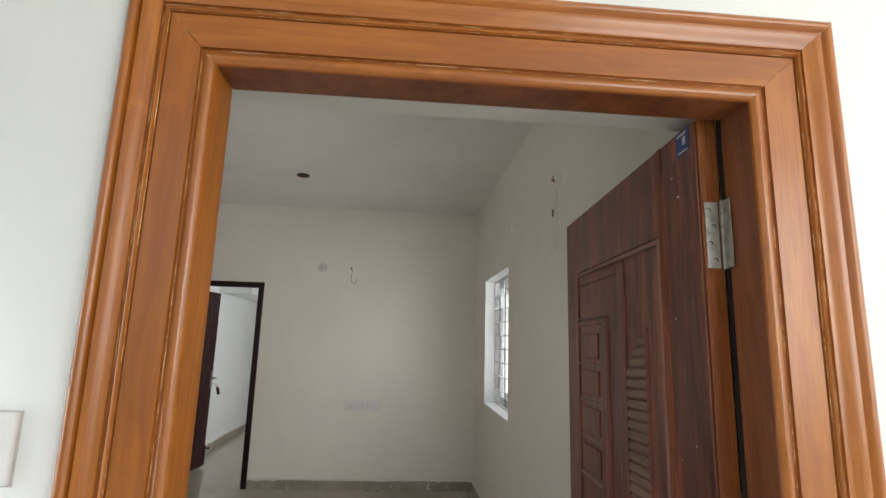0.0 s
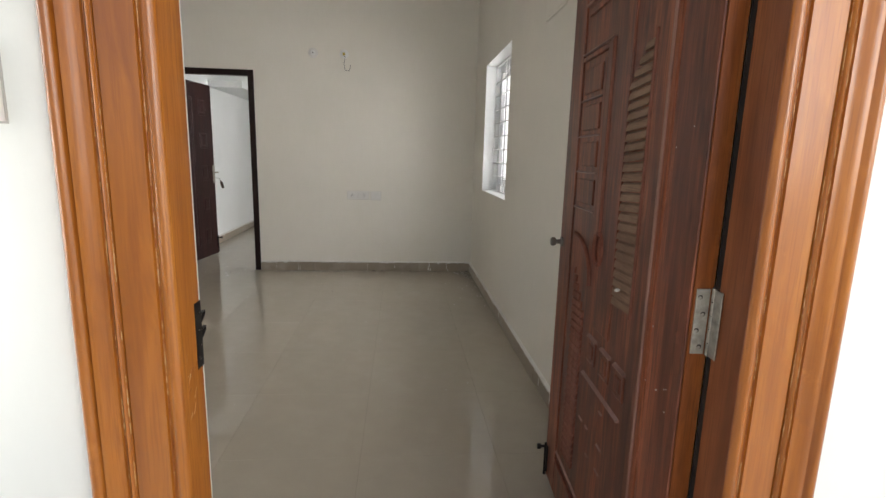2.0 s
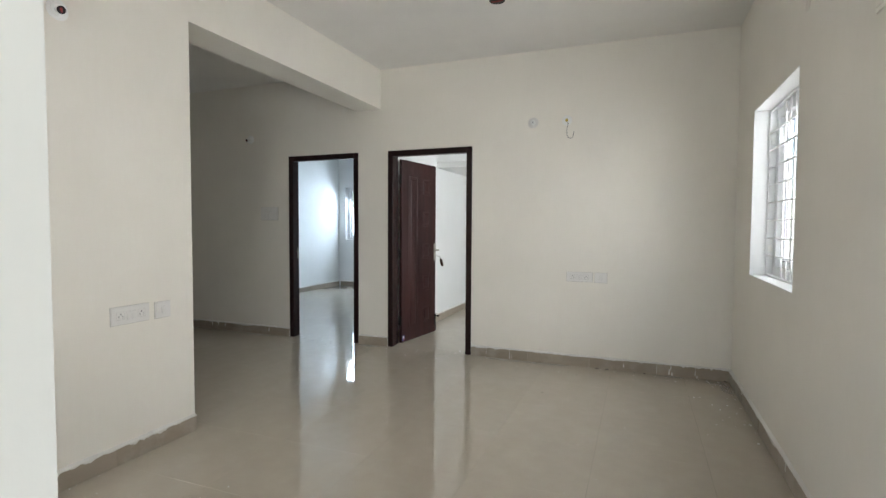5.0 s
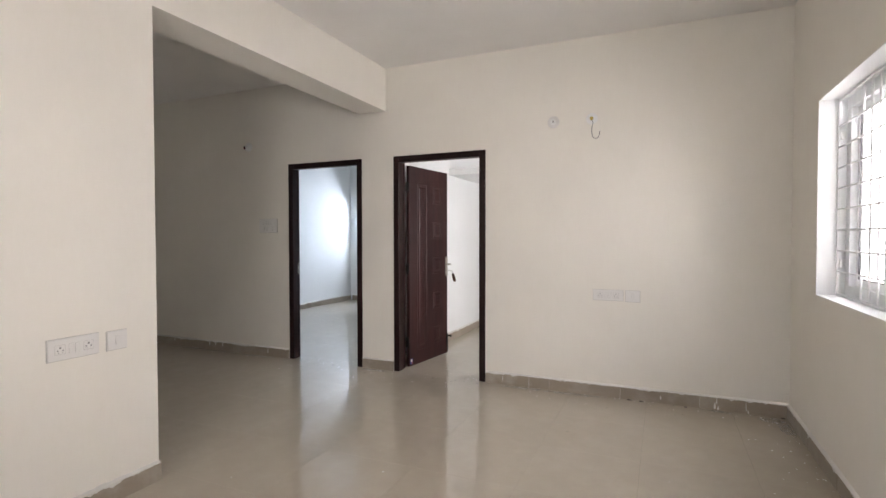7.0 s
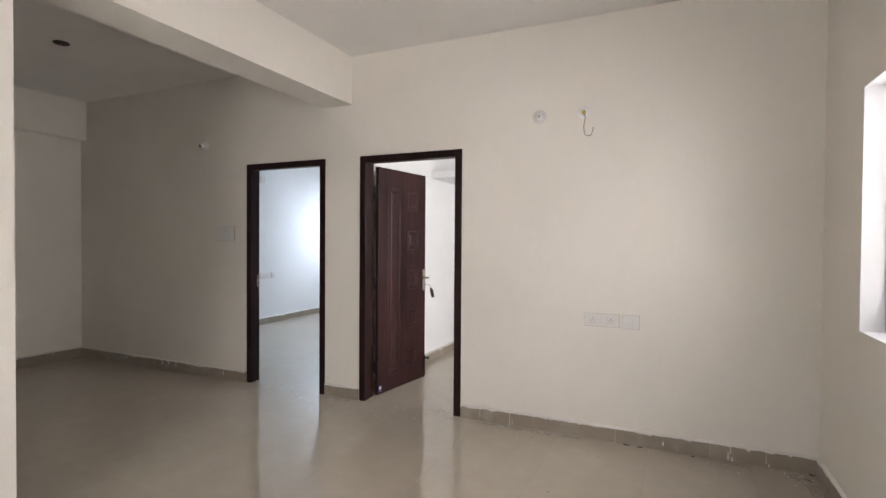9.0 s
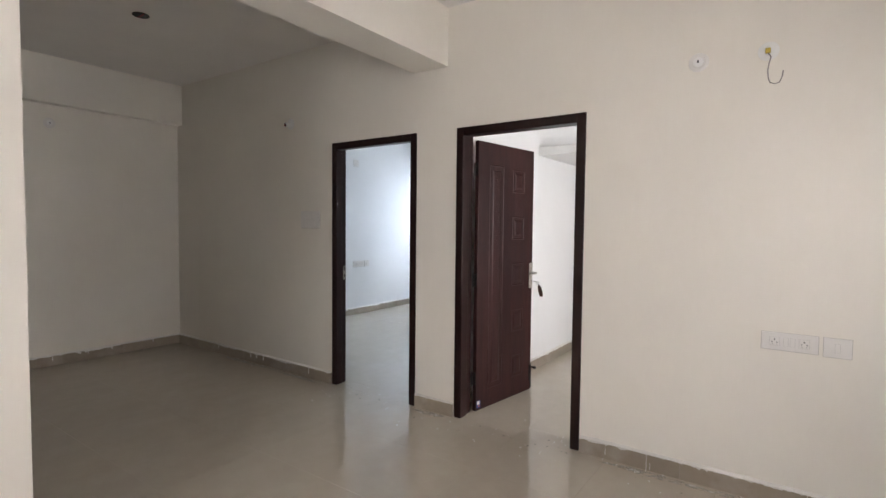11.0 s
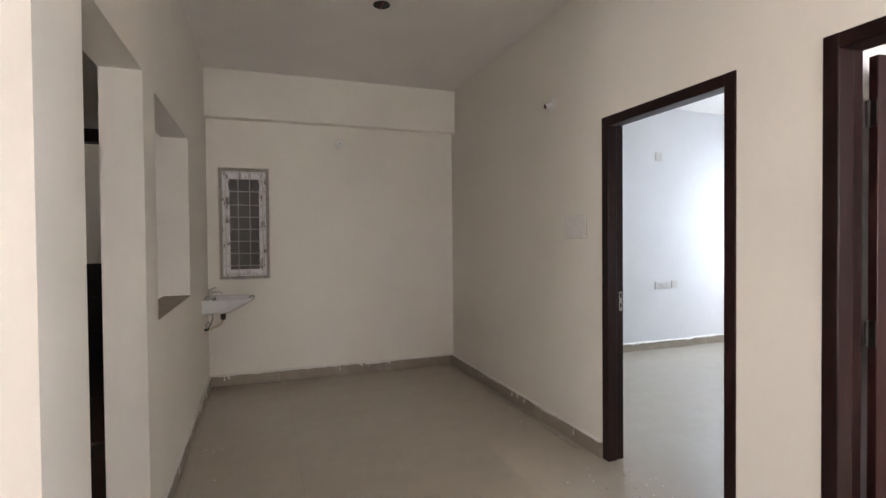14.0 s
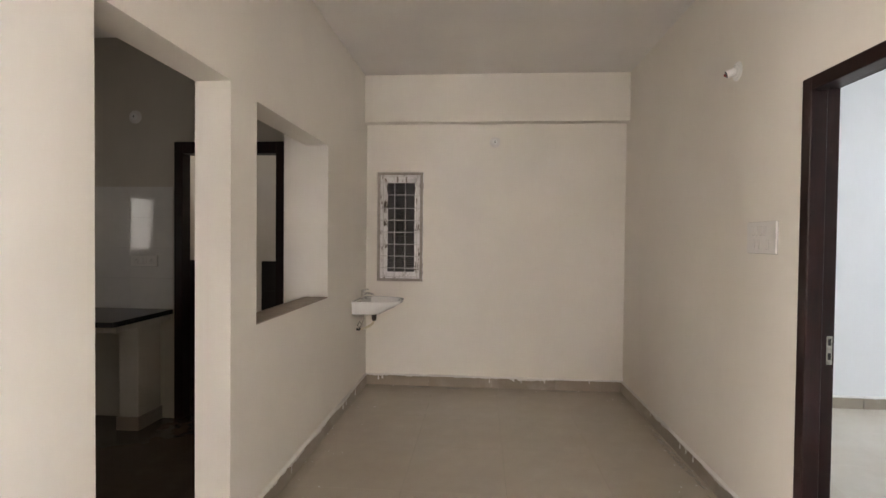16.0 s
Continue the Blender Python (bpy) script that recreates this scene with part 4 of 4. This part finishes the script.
light_point(facing(PART, 2.405, 2.352, 90), "white angled bulb holder without a bulb", "holder")
light_point(facing(KW, 1.57, 2.375, 90), "white capped lamp point in the kitchen", "cap")
plate("switch_plate", facing(-6.22, 8.30, 2.39, 90), 0.10, 0.10, "white square lamp plate in the bedroom", [("rocker", 0.02, 0.01)])

# distribution board by the entrance
DB = thing("distribution_board", facing(EAST, 2.80, 2.235, -90), "cream flush distribution board cover", "electrical panel")
bm = bm_new()
box(bm, -0.18, 0.18, -0.008, -0.0002, -0.18, 0.18, 0.003)
part("cover", bm, WALL, DB)
bm = bm_new()
box(bm, -0.165, 0.165, -0.012, -0.0078, -0.165, 0.165, 0.002)
cover = part("lid", bm, WALL, DB)
bm = bm_new()
box(bm, 0.115, 0.145, -0.0145, -0.0115, 0.02, 0.06, 0.002)
part("catch", bm, BLACK_METAL, cover, "black lid catch")

# fan hook boxes in the ceiling
for x, y in ((-1.03, 4.48), (-4.66, 4.45)):
    fb = thing("fan_hook_box", (x, y, TOP), "dark round fan hook box in the ceiling", "fan hook", "fan hooks")
    bm = bm_new()
    tube(bm, [(0, 0, -0.0002), (0, 0, -0.004)], [0.056, 0.054], 28)
    part("recess", bm, BLACK_HOLE, fb)
    bm = bm_new()
    tube(bm, [(0.055 * math.cos(a), 0.055 * math.sin(a), -0.003) for a in (2 * math.pi * k / 28 for k in range(29))], 0.004, 8)
    part("rim", bm, BLACK_METAL, fb, smooth=True)
    bm = bm_new()
    tube(bm, [(-0.045, 0, -0.005), (-0.02, 0, -0.009), (0.02, 0, -0.009), (0.045, 0, -0.005)], 0.005, 8)
    part("hook", bm, RED_WIRE, fb, "rusty hook rod", True)


# ---- washbasin on the kitchen wall ----
BASIN = thing("washbasin", (-6.17, KITCHEN, 0.882), "white ceramic wall-hung washbasin", "washbasin")


def basin_ring(scale_w, depth, z, y0=0.0, n=28):
    """D-shaped outline: flat at the wall, round at the front."""
    pts = []
    for k in range(n):
        a = math.pi * k / (n - 1)
        cx, cy = math.cos(a), math.sin(a)
        pts.append((scale_w * (abs(cx) ** 0.6) * (1 if cx >= 0 else -1), y0 + depth * cy ** 0.75, z))
    return pts


bm = bm_new()
rings = [basin_ring(0.10, 0.17, -0.135, 0.0), basin_ring(0.19, 0.225, -0.125), basin_ring(0.218, 0.255, -0.108), basin_ring(0.226, 0.345, -0.062), basin_ring(0.234, 0.412, -0.026), basin_ring(0.237, 0.420, -0.006), basin_ring(0.233, 0.417, 0.0),
         basin_ring(0.214, 0.385, -0.001, 0.012), basin_ring(0.195, 0.305, -0.008, 0.075), basin_ring(0.15, 0.25, -0.07, 0.09), basin_ring(0.06, 0.12, -0.115, 0.13)]
vr = [[bm.verts.new(p) for p in r] for r in rings]
for a, b in zip(vr, vr[1:]):
    for k in range(len(a)):
        bm.faces.new((a[k], a[(k + 1) % len(a)], b[(k + 1) % len(a)], b[k]))
bm.faces.new(vr[0][::-1])
bm.faces.new(vr[-1])
part("bowl", bm, CERAMIC, BASIN, smooth=True)
bm = bm_new()
tube(bm, [(0, 0.045, 0.0), (0, 0.045, 0.006), (0, 0.045, 0.0065), (0, 0.045, 0.06), (0, 0.045, 0.066)], [0.024, 0.024, 0.017, 0.016, 0.012], 16)
tap = part("tap", bm, CHROME, BASIN, "chrome pillar tap", True)
bm = bm_new()
tube(bm, [(0, 0.045, 0.045), (0, 0.09, 0.052), (0, 0.135, 0.046), (0, 0.145, 0.03)], [0.011, 0.010, 0.009, 0.008], 12)
part("spout", bm, CHROME, tap, smooth=True)
bm = bm_new()
tube(bm, [(0, 0.045, 0.066), (0, 0.045, 0.078), (0, 0.045, 0.084)], [0.016, 0.018, 0.010], 12)
tube(bm, [(0, 0.047, 0.078), (0.004, 0.075, 0.086), (0.004, 0.098, 0.092)], [0.008, 0.006, 0.007], 10)
part("handle", bm, CHROME, tap, smooth=True)
bm = bm_new()
tube(bm, [(0, 0.15, -0.125), (0, 0.15, -0.145), (0, 0.15, -0.1455), (0, 0.15, -0.185), (0, 0.15, -0.20)], [0.028, 0.028, 0.024, 0.022, 0.016], 16)
part("waste", bm, RUST, BASIN, "dark plastic waste coupling", True)
bm = bm_new()
tube(bm, [(0, 0.15, -0.195), (0.006, 0.14, -0.225), (0.012, 0.11, -0.25), (0.014, 0.07, -0.268), (0.012, 0.03, -0.28), (0.01, 0.0, -0.285)], 0.011, 10)
part("waste_hose", bm, HOSE, BASIN, "yellowed flexible waste hose", True)
bm = bm_new()
tube(bm, [(0.05, 0.055, -0.12), (0.062, 0.07, -0.17), (0.07, 0.05, -0.235), (0.066, 0.02, -0.26), (0.06, 0.012, -0.235), (0.055, 0.03, -0.20), (0.05, 0.045, -0.235), (0.05, 0.03, -0.27), (0.05, 0.0, -0.275)], 0.0075, 10)
part("supply_hose", bm, STEEL, BASIN, "braided supply hose", True)
bm = bm_new()
tube(bm, [(0.05, 0.0, -0.275), (0.05, 0.03, -0.275)], 0.012, 10)
tube(bm, [(0.05, 0.03, -0.275), (0.075, 0.035, -0.26)], 0.007, 8)
part("angle_valve", bm, BLACK_METAL, BASIN, smooth=True)

bm = bm_new()
box(bm, -5.234, -4.057, 2.998, 3.171, 0.9975, 1.004, 0.002)
tagged(part("hatch_sill", bm, SILL), "brown stone sill in the serving hatch", "sill", kind="structure")

# ---- kitchen ----
COUNTER = thing("kitchen_counter", (KW, 1.83, 0), "black granite kitchen counter on beige masonry", "counter")
bm = bm_new()
box(bm, 0.009, 0.66, -1.4, 0.055, 0.83, 0.866, 0.004)
part("worktop", bm, GRANITE, COUNTER, "black granite worktop with dusty edge")
bm = bm_new()
box(bm, 0.002, 0.60, -1.4, 0.03, 0.785, 0.8295, 0.004)
part("slab", bm, UTILITY, COUNTER)
bm = bm_new()
box(bm, 0.002, 0.27, -0.20, -0.05, 0.0, 0.7845, 0.006)
part("pier", bm, UTILITY, COUNTER)
bm = bm_new()
box(bm, 0.002, 0.282, -0.212, -0.038, 0.0, 0.10, 0.003)
part("pier_skirting", bm, SKIRT_TILE, COUNTER)
kframe = thing("door_frame_4", (KW, 2.336, 0), "black-brown frame of the utility doorway", "door frame", kind="structure")
for a, b in ((-0.443, -0.375), (0.375, 0.443)):
    bm = bm_new()
    box(bm, -0.10, 0.012, a, b, 0, 2.179, 0.005)
    part("jamb", bm, WENGE, kframe)
bm = bm_new()
box(bm, -0.10, 0.011, -0.377, 0.377, 2.088, 2.178, 0.005)
part("head", bm, WENGE, kframe)

# ---- pieces: floor tiles, skirting, wall tiles ----
TILE, GAP = 0.6, 0.0007
MESHES = {}


def piece(name, sx, sy, sz, x, y, z, material, parent, bevel=0.0012):
    """A bevelled block piece with its corner at x, y, z; alike pieces share one mesh."""
    key = (name, round(sx, 4), round(sy, 4), round(sz, 4), material.name)
    if key not in MESHES:
        bm = bm_new()
        b = min(bevel, sx / 3, sy / 3, sz / 3)
        top = [(0, 0), (sx, 0), (sx, sy), (0, sy)]
        lo = [bm.verts.new((a, c, 0)) for a, c in top]
        mid = [bm.verts.new((a, c, sz - b)) for a, c in top]
        hi = [bm.verts.new((min(max(a, b), sx - b), min(max(c, b), sy - b), sz)) for a, c in top]
        for p, q in ((lo, mid), (mid, hi)):
            for k in range(4):
                bm.faces.new((p[k], p[(k + 1) % 4], q[(k + 1) % 4], q[k]))
        bm.faces.new(hi)
        me = bpy.data.meshes.new(name)
        bmesh.ops.recalc_face_normals(bm, faces=bm.faces)
        bm.to_mesh(me)
        bm.free()
        me.materials.append(material)
        MESHES[key] = me
    ob = new(name, MESHES[key])
    ob.location = (x, y, z)
    ob.parent = parent
    return ob


def pave(x0, x1, y0, y1, ox, oy, material=FLOOR_TILE, size=TILE):
    i0, i1 = math.floor((x0 - ox) / size), math.ceil((x1 - ox) / size)
    j0, j1 = math.floor((y0 - oy) / size), math.ceil((y1 - oy) / size)
    for i in range(i0, i1):
        for j in range(j0, j1):
            a, b = max(x0, ox + i * size), min(x1, ox + (i + 1) * size)
            c, d = max(y0, oy + j * size), min(y1, oy + (j + 1) * size)
            if b - a > 0.02 and d - c > 0.02:
                piece("floor_tile", b - a - GAP, d - c - GAP, 0.0035, a + GAP / 2, c + GAP / 2, -0.0035, material, FLOOR, 0.0003)


OX, OY = -0.225, 5.655
pave(PART, EAST, DOORWALL, NORTH, OX, OY)
pave(WEST, PART, KITCHEN, NORTH, OX, OY)
pave(-0.466, 0.58, 0.83, DOORWALL, OX, OY)
pave(-5.39, -2.876, 0.4, 3.0, OX, OY, KITCHEN_FLOOR)
pave(-3.795, -2.995, 3.0, KITCHEN, OX, OY, KITCHEN_FLOOR)
pave(-6.28, -2.76, 5.80, 10.36, OX, 5.80)
pave(-2.65, 0.85, 5.80, 10.36, OX, 5.80)
pave(*D1, NORTH, 5.80, OX, 5.80)
pave(*D2, NORTH, 5.80, OX, 5.80)
pave(-6.52, -5.39, 0.9, 3.0, OX, OY, KITCHEN_FLOOR)


def skirting(p, q, out, wall, seed=0, material=SKIRT_TILE, h=0.095):
    """Skirting tiles along a wall from p to q; out is the way out of the wall. A ragged plaster edge lies on top."""
    rng = random.Random(seed + 17)
    p, q, out = Vector(p), Vector(q), Vector(out)
    length = (q - p).length
    along = (q - p).normalized()
    n = max(1, round(length / 0.6))
    parent = bpy.data.objects[wall]
    for k in range(n):
        s0, s1 = length * k / n, length * (k + 1) / n - 0.002
        proud = 0.013 + rng.random() * 0.003
        bm = bm_new()
        t = rng.random() * 0.006
        vs = []
        for s in (s0, s1):
            for d in (0.0, proud):
                for z in (0.0003, h + t - (0.0015 if d else 0)):
                    pt = p + along * s + out * d
                    vs.append(bm.verts.new((pt.x, pt.y, z)))
        a = vs
        for f in ((0, 1, 3, 2), (4, 6, 7, 5), (2, 3, 7, 6), (1, 5, 7, 3), (0, 4, 5, 1), (0, 2, 6, 4)):
            bm.faces.new([a[i] for i in f])
        part("skirting_tile", bm, material, parent)
    bm = bm_new()
    m = max(8, int(length / 0.009))
    prev = None
    for k in range(m + 1):
        s = length * k / m
        pt = p + along * s
        w = (noise.noise((pt.x * 3, pt.y * 3, seed)) * 0.55 + noise.noise((pt.x * 17, pt.y * 17, seed + 3)) * 0.4 + noise.noise((pt.x * 60, pt.y * 60, seed + 5)) * 0.3) * 0.75
        lo_z = h + 0.002 - max(0.0, w) * 0.055 - 0.004 * rng.random()
        hi_z = h + 0.012 + 0.010 * abs(noise.noise((pt.x * 11, pt.y * 11, seed + 8)))
        f = p + along * s + out * (0.0166 + 0.0015 * rng.random())
        b = p + along * s + out * 0.0003
        row = [bm.verts.new((f.x, f.y, lo_z)), bm.verts.new((f.x, f.y, max(lo_z + 0.002, h + 0.004))), bm.verts.new((b.x, b.y, hi_z)), bm.verts.new((b.x, b.y, lo_z))]
        if prev:
            for i in range(4):
                bm.faces.new((prev[i], row[i], row[(i + 1) % 4], prev[(i + 1) % 4]))
        prev = row
    ob = part("plaster_edge", bm, PLASTER, parent, "ragged white plaster along the skirting")


skirting((-1.595, NORTH, 0), (EAST, NORTH, 0), (0, -1, 0), "wall_north", 1)
skirting((-2.92, NORTH, 0), (-2.562, NORTH, 0), (0, -1, 0), "wall_north", 2)
skirting((WEST, NORTH, 0), (-3.87, NORTH, 0), (0, -1, 0), "wall_north", 3)
skirting((EAST, DOORWALL, 0), (EAST, NORTH - 0.012, 0), (-1, 0, 0), "wall_east", 4)
skirting((PART, DOORWALL, 0), (PART, KITCHEN, 0), (1, 0, 0), "wall_partition", 5)
skirting((PART, KITCHEN, 0), (-2.995, KITCHEN, 0), (0, 1, 0), "wall_kitchen", 6)
skirting((WEST, KITCHEN, 0), (-3.795, KITCHEN, 0), (0, 1, 0), "wall_kitchen", 7)
skirting((WEST, KITCHEN + 0.012, 0), (WEST, NORTH - 0.012, 0), (1, 0, 0), "wall_west", 8)
skirting((-6.22, 5.8, 0), (-6.22, 8.84, 0), (1, 0, 0), "wall_bedroom_west", 9)
skirting((-6.25, 8.84, 0), (-6.25, 10.35, 0), (1, 0, 0), "wall_bedroom_west", 10)
skirting((-6.2, 10.36, 0), (-2.76, 10.36, 0), (0, -1, 0), "wall_bedroom_north", 11)
skirting((-2.625, 5.81, 0), (-2.625, 10.34, 0), (1, 0, 0), "wall_between_bedrooms", 12)
skirting((-2.64, 10.36, 0), (0.85, 10.36, 0), (0, -1, 0), "wall_bedroom_north", 13)

# glazed tiles behind the counter
wallk = bpy.data.objects["wall_kitchen_west"]
for j in range(4):
    z = 0.868 + j * 0.24
    for i in range(6):
        y1 = 1.885 - i * 0.36
        bm = bm_new()
        box(bm, KW, KW + 0.008, y1 - 0.3592, y1, z, z + 0.2392, 0.0006)
        part("wall_tile", bm, KITCHEN_TILE, wallk)
# black tiles in the utility
wallu = bpy.data.objects["wall_utility"]
for i in range(4):
    for j in range(4):
        bm = bm_new()
        box(bm, -6.52, -6.512, 0.905 + i * 0.3, 1.2045 + i * 0.3, j * 0.3 + 0.001, j * 0.3 + 0.3005, 0.0004)
        part("wall_tile", bm, DARK_TILE, wallu)
wallw = bpy.data.objects["wall_west"]
for i in range(4):
    for j in range(4):
        bm = bm_new()
        box(bm, -6.495, -6.487, 2.105 + i * 0.22, 2.3245 + i * 0.22, j * 0.3 + 0.001, j * 0.3 + 0.3005, 0.0004)
        part("wall_tile", bm, DARK_TILE, wallw)

# ---- loose plaster specks on the floor ----
def specks(name, spots, label, seed):
    rng = random.Random(seed)
    bm = bm_new()
    for x, y, r in spots:
        n = rng.randint(6, 9)
        stretch, turn = rng.uniform(0.35, 1.0), rng.uniform(0, 3.1)
        pts = []
        for k in range(n):
            a, q = 2 * math.pi * k / n, r * rng.uniform(0.6, 1.25)
            u, w = q * math.cos(a), q * stretch * math.sin(a)
            pts.append((x + u * math.cos(turn) - w * math.sin(turn), y + u * math.sin(turn) + w * math.cos(turn)))
        prism(bm, pts, 0.0004, 0.0012 + r * 0.1, lambda a, b, d: Vector((a, b, d)))
    return tagged(part(name, bm, PLASTER), label, "debris", kind="stuff")


rng = random.Random(21)
near = []
for k in range(45):
    x = rng.uniform(-1.5, 0.65)
    near.append((x, NORTH - 0.02 - rng.random() ** 2 * 0.25, rng.uniform(0.001, 0.006)))
for k in range(28):
    near.append((rng.uniform(-6.4, -3.9), NORTH - 0.02 - rng.random() ** 2 * 0.2, rng.uniform(0.001, 0.006)))
for k in range(40):
    near.append((rng.uniform(-3.8, -1.7), NORTH - 0.12 + rng.gauss(0, 0.16), rng.uniform(0.001, 0.006)))
for k in range(28):
    near.append((WEST + 0.02 + rng.random() ** 2 * 0.3, rng.uniform(3.2, 5.6), rng.uniform(0.001, 0.006)))
for k in range(22):
    near.append((rng.uniform(-6.3, -3.9), KITCHEN + 0.02 + rng.random() ** 2 * 0.3, rng.uniform(0.001, 0.005)))
for k in range(18):
    near.append((PART + 0.02 + rng.random() ** 2 * 0.3, rng.uniform(1.2, 3.1), rng.uniform(0.001, 0.005)))
for k in range(22):
    near.append((rng.uniform(-2.4, 0.6), rng.uniform(1.3, 5.4), rng.uniform(0.001, 0.004)))
for k in range(40):
    near.append((rng.uniform(-3.85, -2.95) if k % 2 else rng.uniform(-2.5, -1.6), NORTH - 0.02 + rng.gauss(0, 0.13), rng.uniform(0.001, 0.0045)))
for k in range(30):
    near.append((EAST - 0.03 - rng.random() ** 2 * 0.35, rng.uniform(4.2, 5.6), rng.uniform(0.001, 0.006)))
specks("plaster_specks", near, "white plaster crumbs and paint drips on the tiles", 5)


# ---- paint drips down the skirting, dried scum and dirt beside it ----
def drips(wall, spots, front):
    """Thin runs of white paint down the skirting's face: (place along, top, bottom, width)."""
    bm = bm_new()
    for s, z1, z0, w in spots:
        n = 7
        tube(bm, [front(s + 0.0012 * math.sin(k * 2.1 + s * 40), z1 + (z0 - z1) * k / n) for k in range(n + 1)], [w * (1.0 - 0.35 * math.sin(k * 0.9)) for k in range(n)] + [w * 1.25], 6)
    part("paint_drip", bm, PLASTER, bpy.data.objects[wall], "white paint drips on the skirting")


rng = random.Random(33)
drips("wall_north", [(-1.43, 0.098, 0.03, 0.0016), (-1.19, 0.1, 0.0, 0.0018), (-1.17, 0.05, 0.01, 0.0012), (-0.12, 0.06, 0.035, 0.004), (0.275, 0.095, 0.05, 0.003), (0.262, 0.055, 0.012, 0.005), (0.285, 0.03, 0.006, 0.005), (0.47, 0.095, 0.02, 0.0018), (0.485, 0.025, 0.004, 0.003)]
      + [(rng.uniform(-6.3, -3.95), 0.098, rng.uniform(0.03, 0.08), rng.uniform(0.0015, 0.004)) for k in range(5)],
      lambda s, z: Vector((s, NORTH - 0.0165, z)))
drips("wall_west", [(3.30, 0.09, 0.05, 0.006), (3.34, 0.09, 0.065, 0.008), (4.62, 0.095, 0.075, 0.011), (4.68, 0.093, 0.08, 0.009)] + [(rng.uniform(3.3, 5.5), 0.096, rng.uniform(0.05, 0.085), rng.uniform(0.002, 0.005)) for k in range(4)],
      lambda s, z: Vector((WEST + 0.0165, s, z)))
drips("wall_kitchen", [(rng.uniform(-6.3, -3.9), 0.096, rng.uniform(0.03, 0.085), rng.uniform(0.002, 0.005)) for k in range(4)], lambda s, z: Vector((s, KITCHEN + 0.0165, z)))
drips("wall_east", [(rng.uniform(2.0, 5.5), 0.096, rng.uniform(0.03, 0.085), rng.uniform(0.0015, 0.003)) for k in range(4)], lambda s, z: Vector((EAST - 0.0165, s, z)))

SCUM = Nodes("dried_plaster_film")
film_mask = SCUM.ramp(SCUM.noise(SCUM.coords((1, 1, 1)), 24, 6, 0.7), [(0.46, (0, 0, 0)), (0.64, (0.75, 0.75, 0.75))])
SCUM.put(SCUM.bsdf.inputs["Alpha"], film_mask)
SCUM = SCUM.done((0.66, 0.63, 0.57), 0.85)


def film_patch(bm, x, y, rx, ry, seed):
    rng = random.Random(seed)
    pts = []
    for k in range(18):
        a = 2 * math.pi * k / 18
        q = rng.uniform(0.65, 1.1)
        pts.append((x + rx * q * math.cos(a), y + ry * q * math.sin(a)))
    prism(bm, pts, 0.0002, 0.0006, lambda a, b, d: Vector((a, b, d)))


bm = bm_new()
for k, (x, y, rx, ry) in enumerate(((-1.15, NORTH - 0.055, 0.30, 0.035), (-0.72, NORTH - 0.05, 0.14, 0.03), (0.30, NORTH - 0.045, 0.09, 0.025), (0.62, NORTH - 0.10, 0.10, 0.06), (0.68, NORTH - 0.25, 0.05, 0.18),
                                    (-2.75, NORTH - 0.06, 0.16, 0.04), (-5.1, NORTH - 0.05, 0.5, 0.03), (-4.3, NORTH - 0.06, 0.3, 0.035),
                                    (WEST + 0.06, 3.7, 0.04, 0.12), (WEST + 0.07, 4.05, 0.05, 0.09), (WEST + 0.05, 5.1, 0.03, 0.2))):
    film_patch(bm, x, y, rx, ry, k)
tagged(part("plaster_film", bm, SCUM), "thin dried plaster film smeared on the tiles", "debris", kind="stuff")

rng = random.Random(52)
bm = bm_new()
for x, y, r in [(-0.36, NORTH - 0.028, 0.016), (-0.34, NORTH - 0.03, 0.010), (-0.27, NORTH - 0.03, 0.014), (-0.25, NORTH - 0.024, 0.009), (0.06, NORTH - 0.04, 0.010), (0.70, NORTH - 0.03, 0.014),
                (-0.70, 4.75, 0.006)] + [(rng.uniform(-1.5, 0.7), NORTH - 0.03 - 0.3 * rng.random() ** 2, rng.uniform(0.001, 0.004)) for k in range(24)] \
        + [(rng.uniform(-3.8, -1.65), NORTH - 0.05 + rng.gauss(0, 0.1), rng.uniform(0.001, 0.007)) for k in range(45)]:
    pts = [(x + r * rng.uniform(0.5, 1.3) * math.cos(a), y + 0.6 * r * rng.uniform(0.5, 1.3) * math.sin(a)) for a in (2 * math.pi * k / 7 for k in range(7))]
    prism(bm, pts, 0.0004, 0.001 + r * 0.25, lambda a, b, d: Vector((a, b, d)))
tagged(part("dirt_crumbs", bm, RUST), "dark brown dirt crumbs swept against the skirting", "debris", kind="stuff")
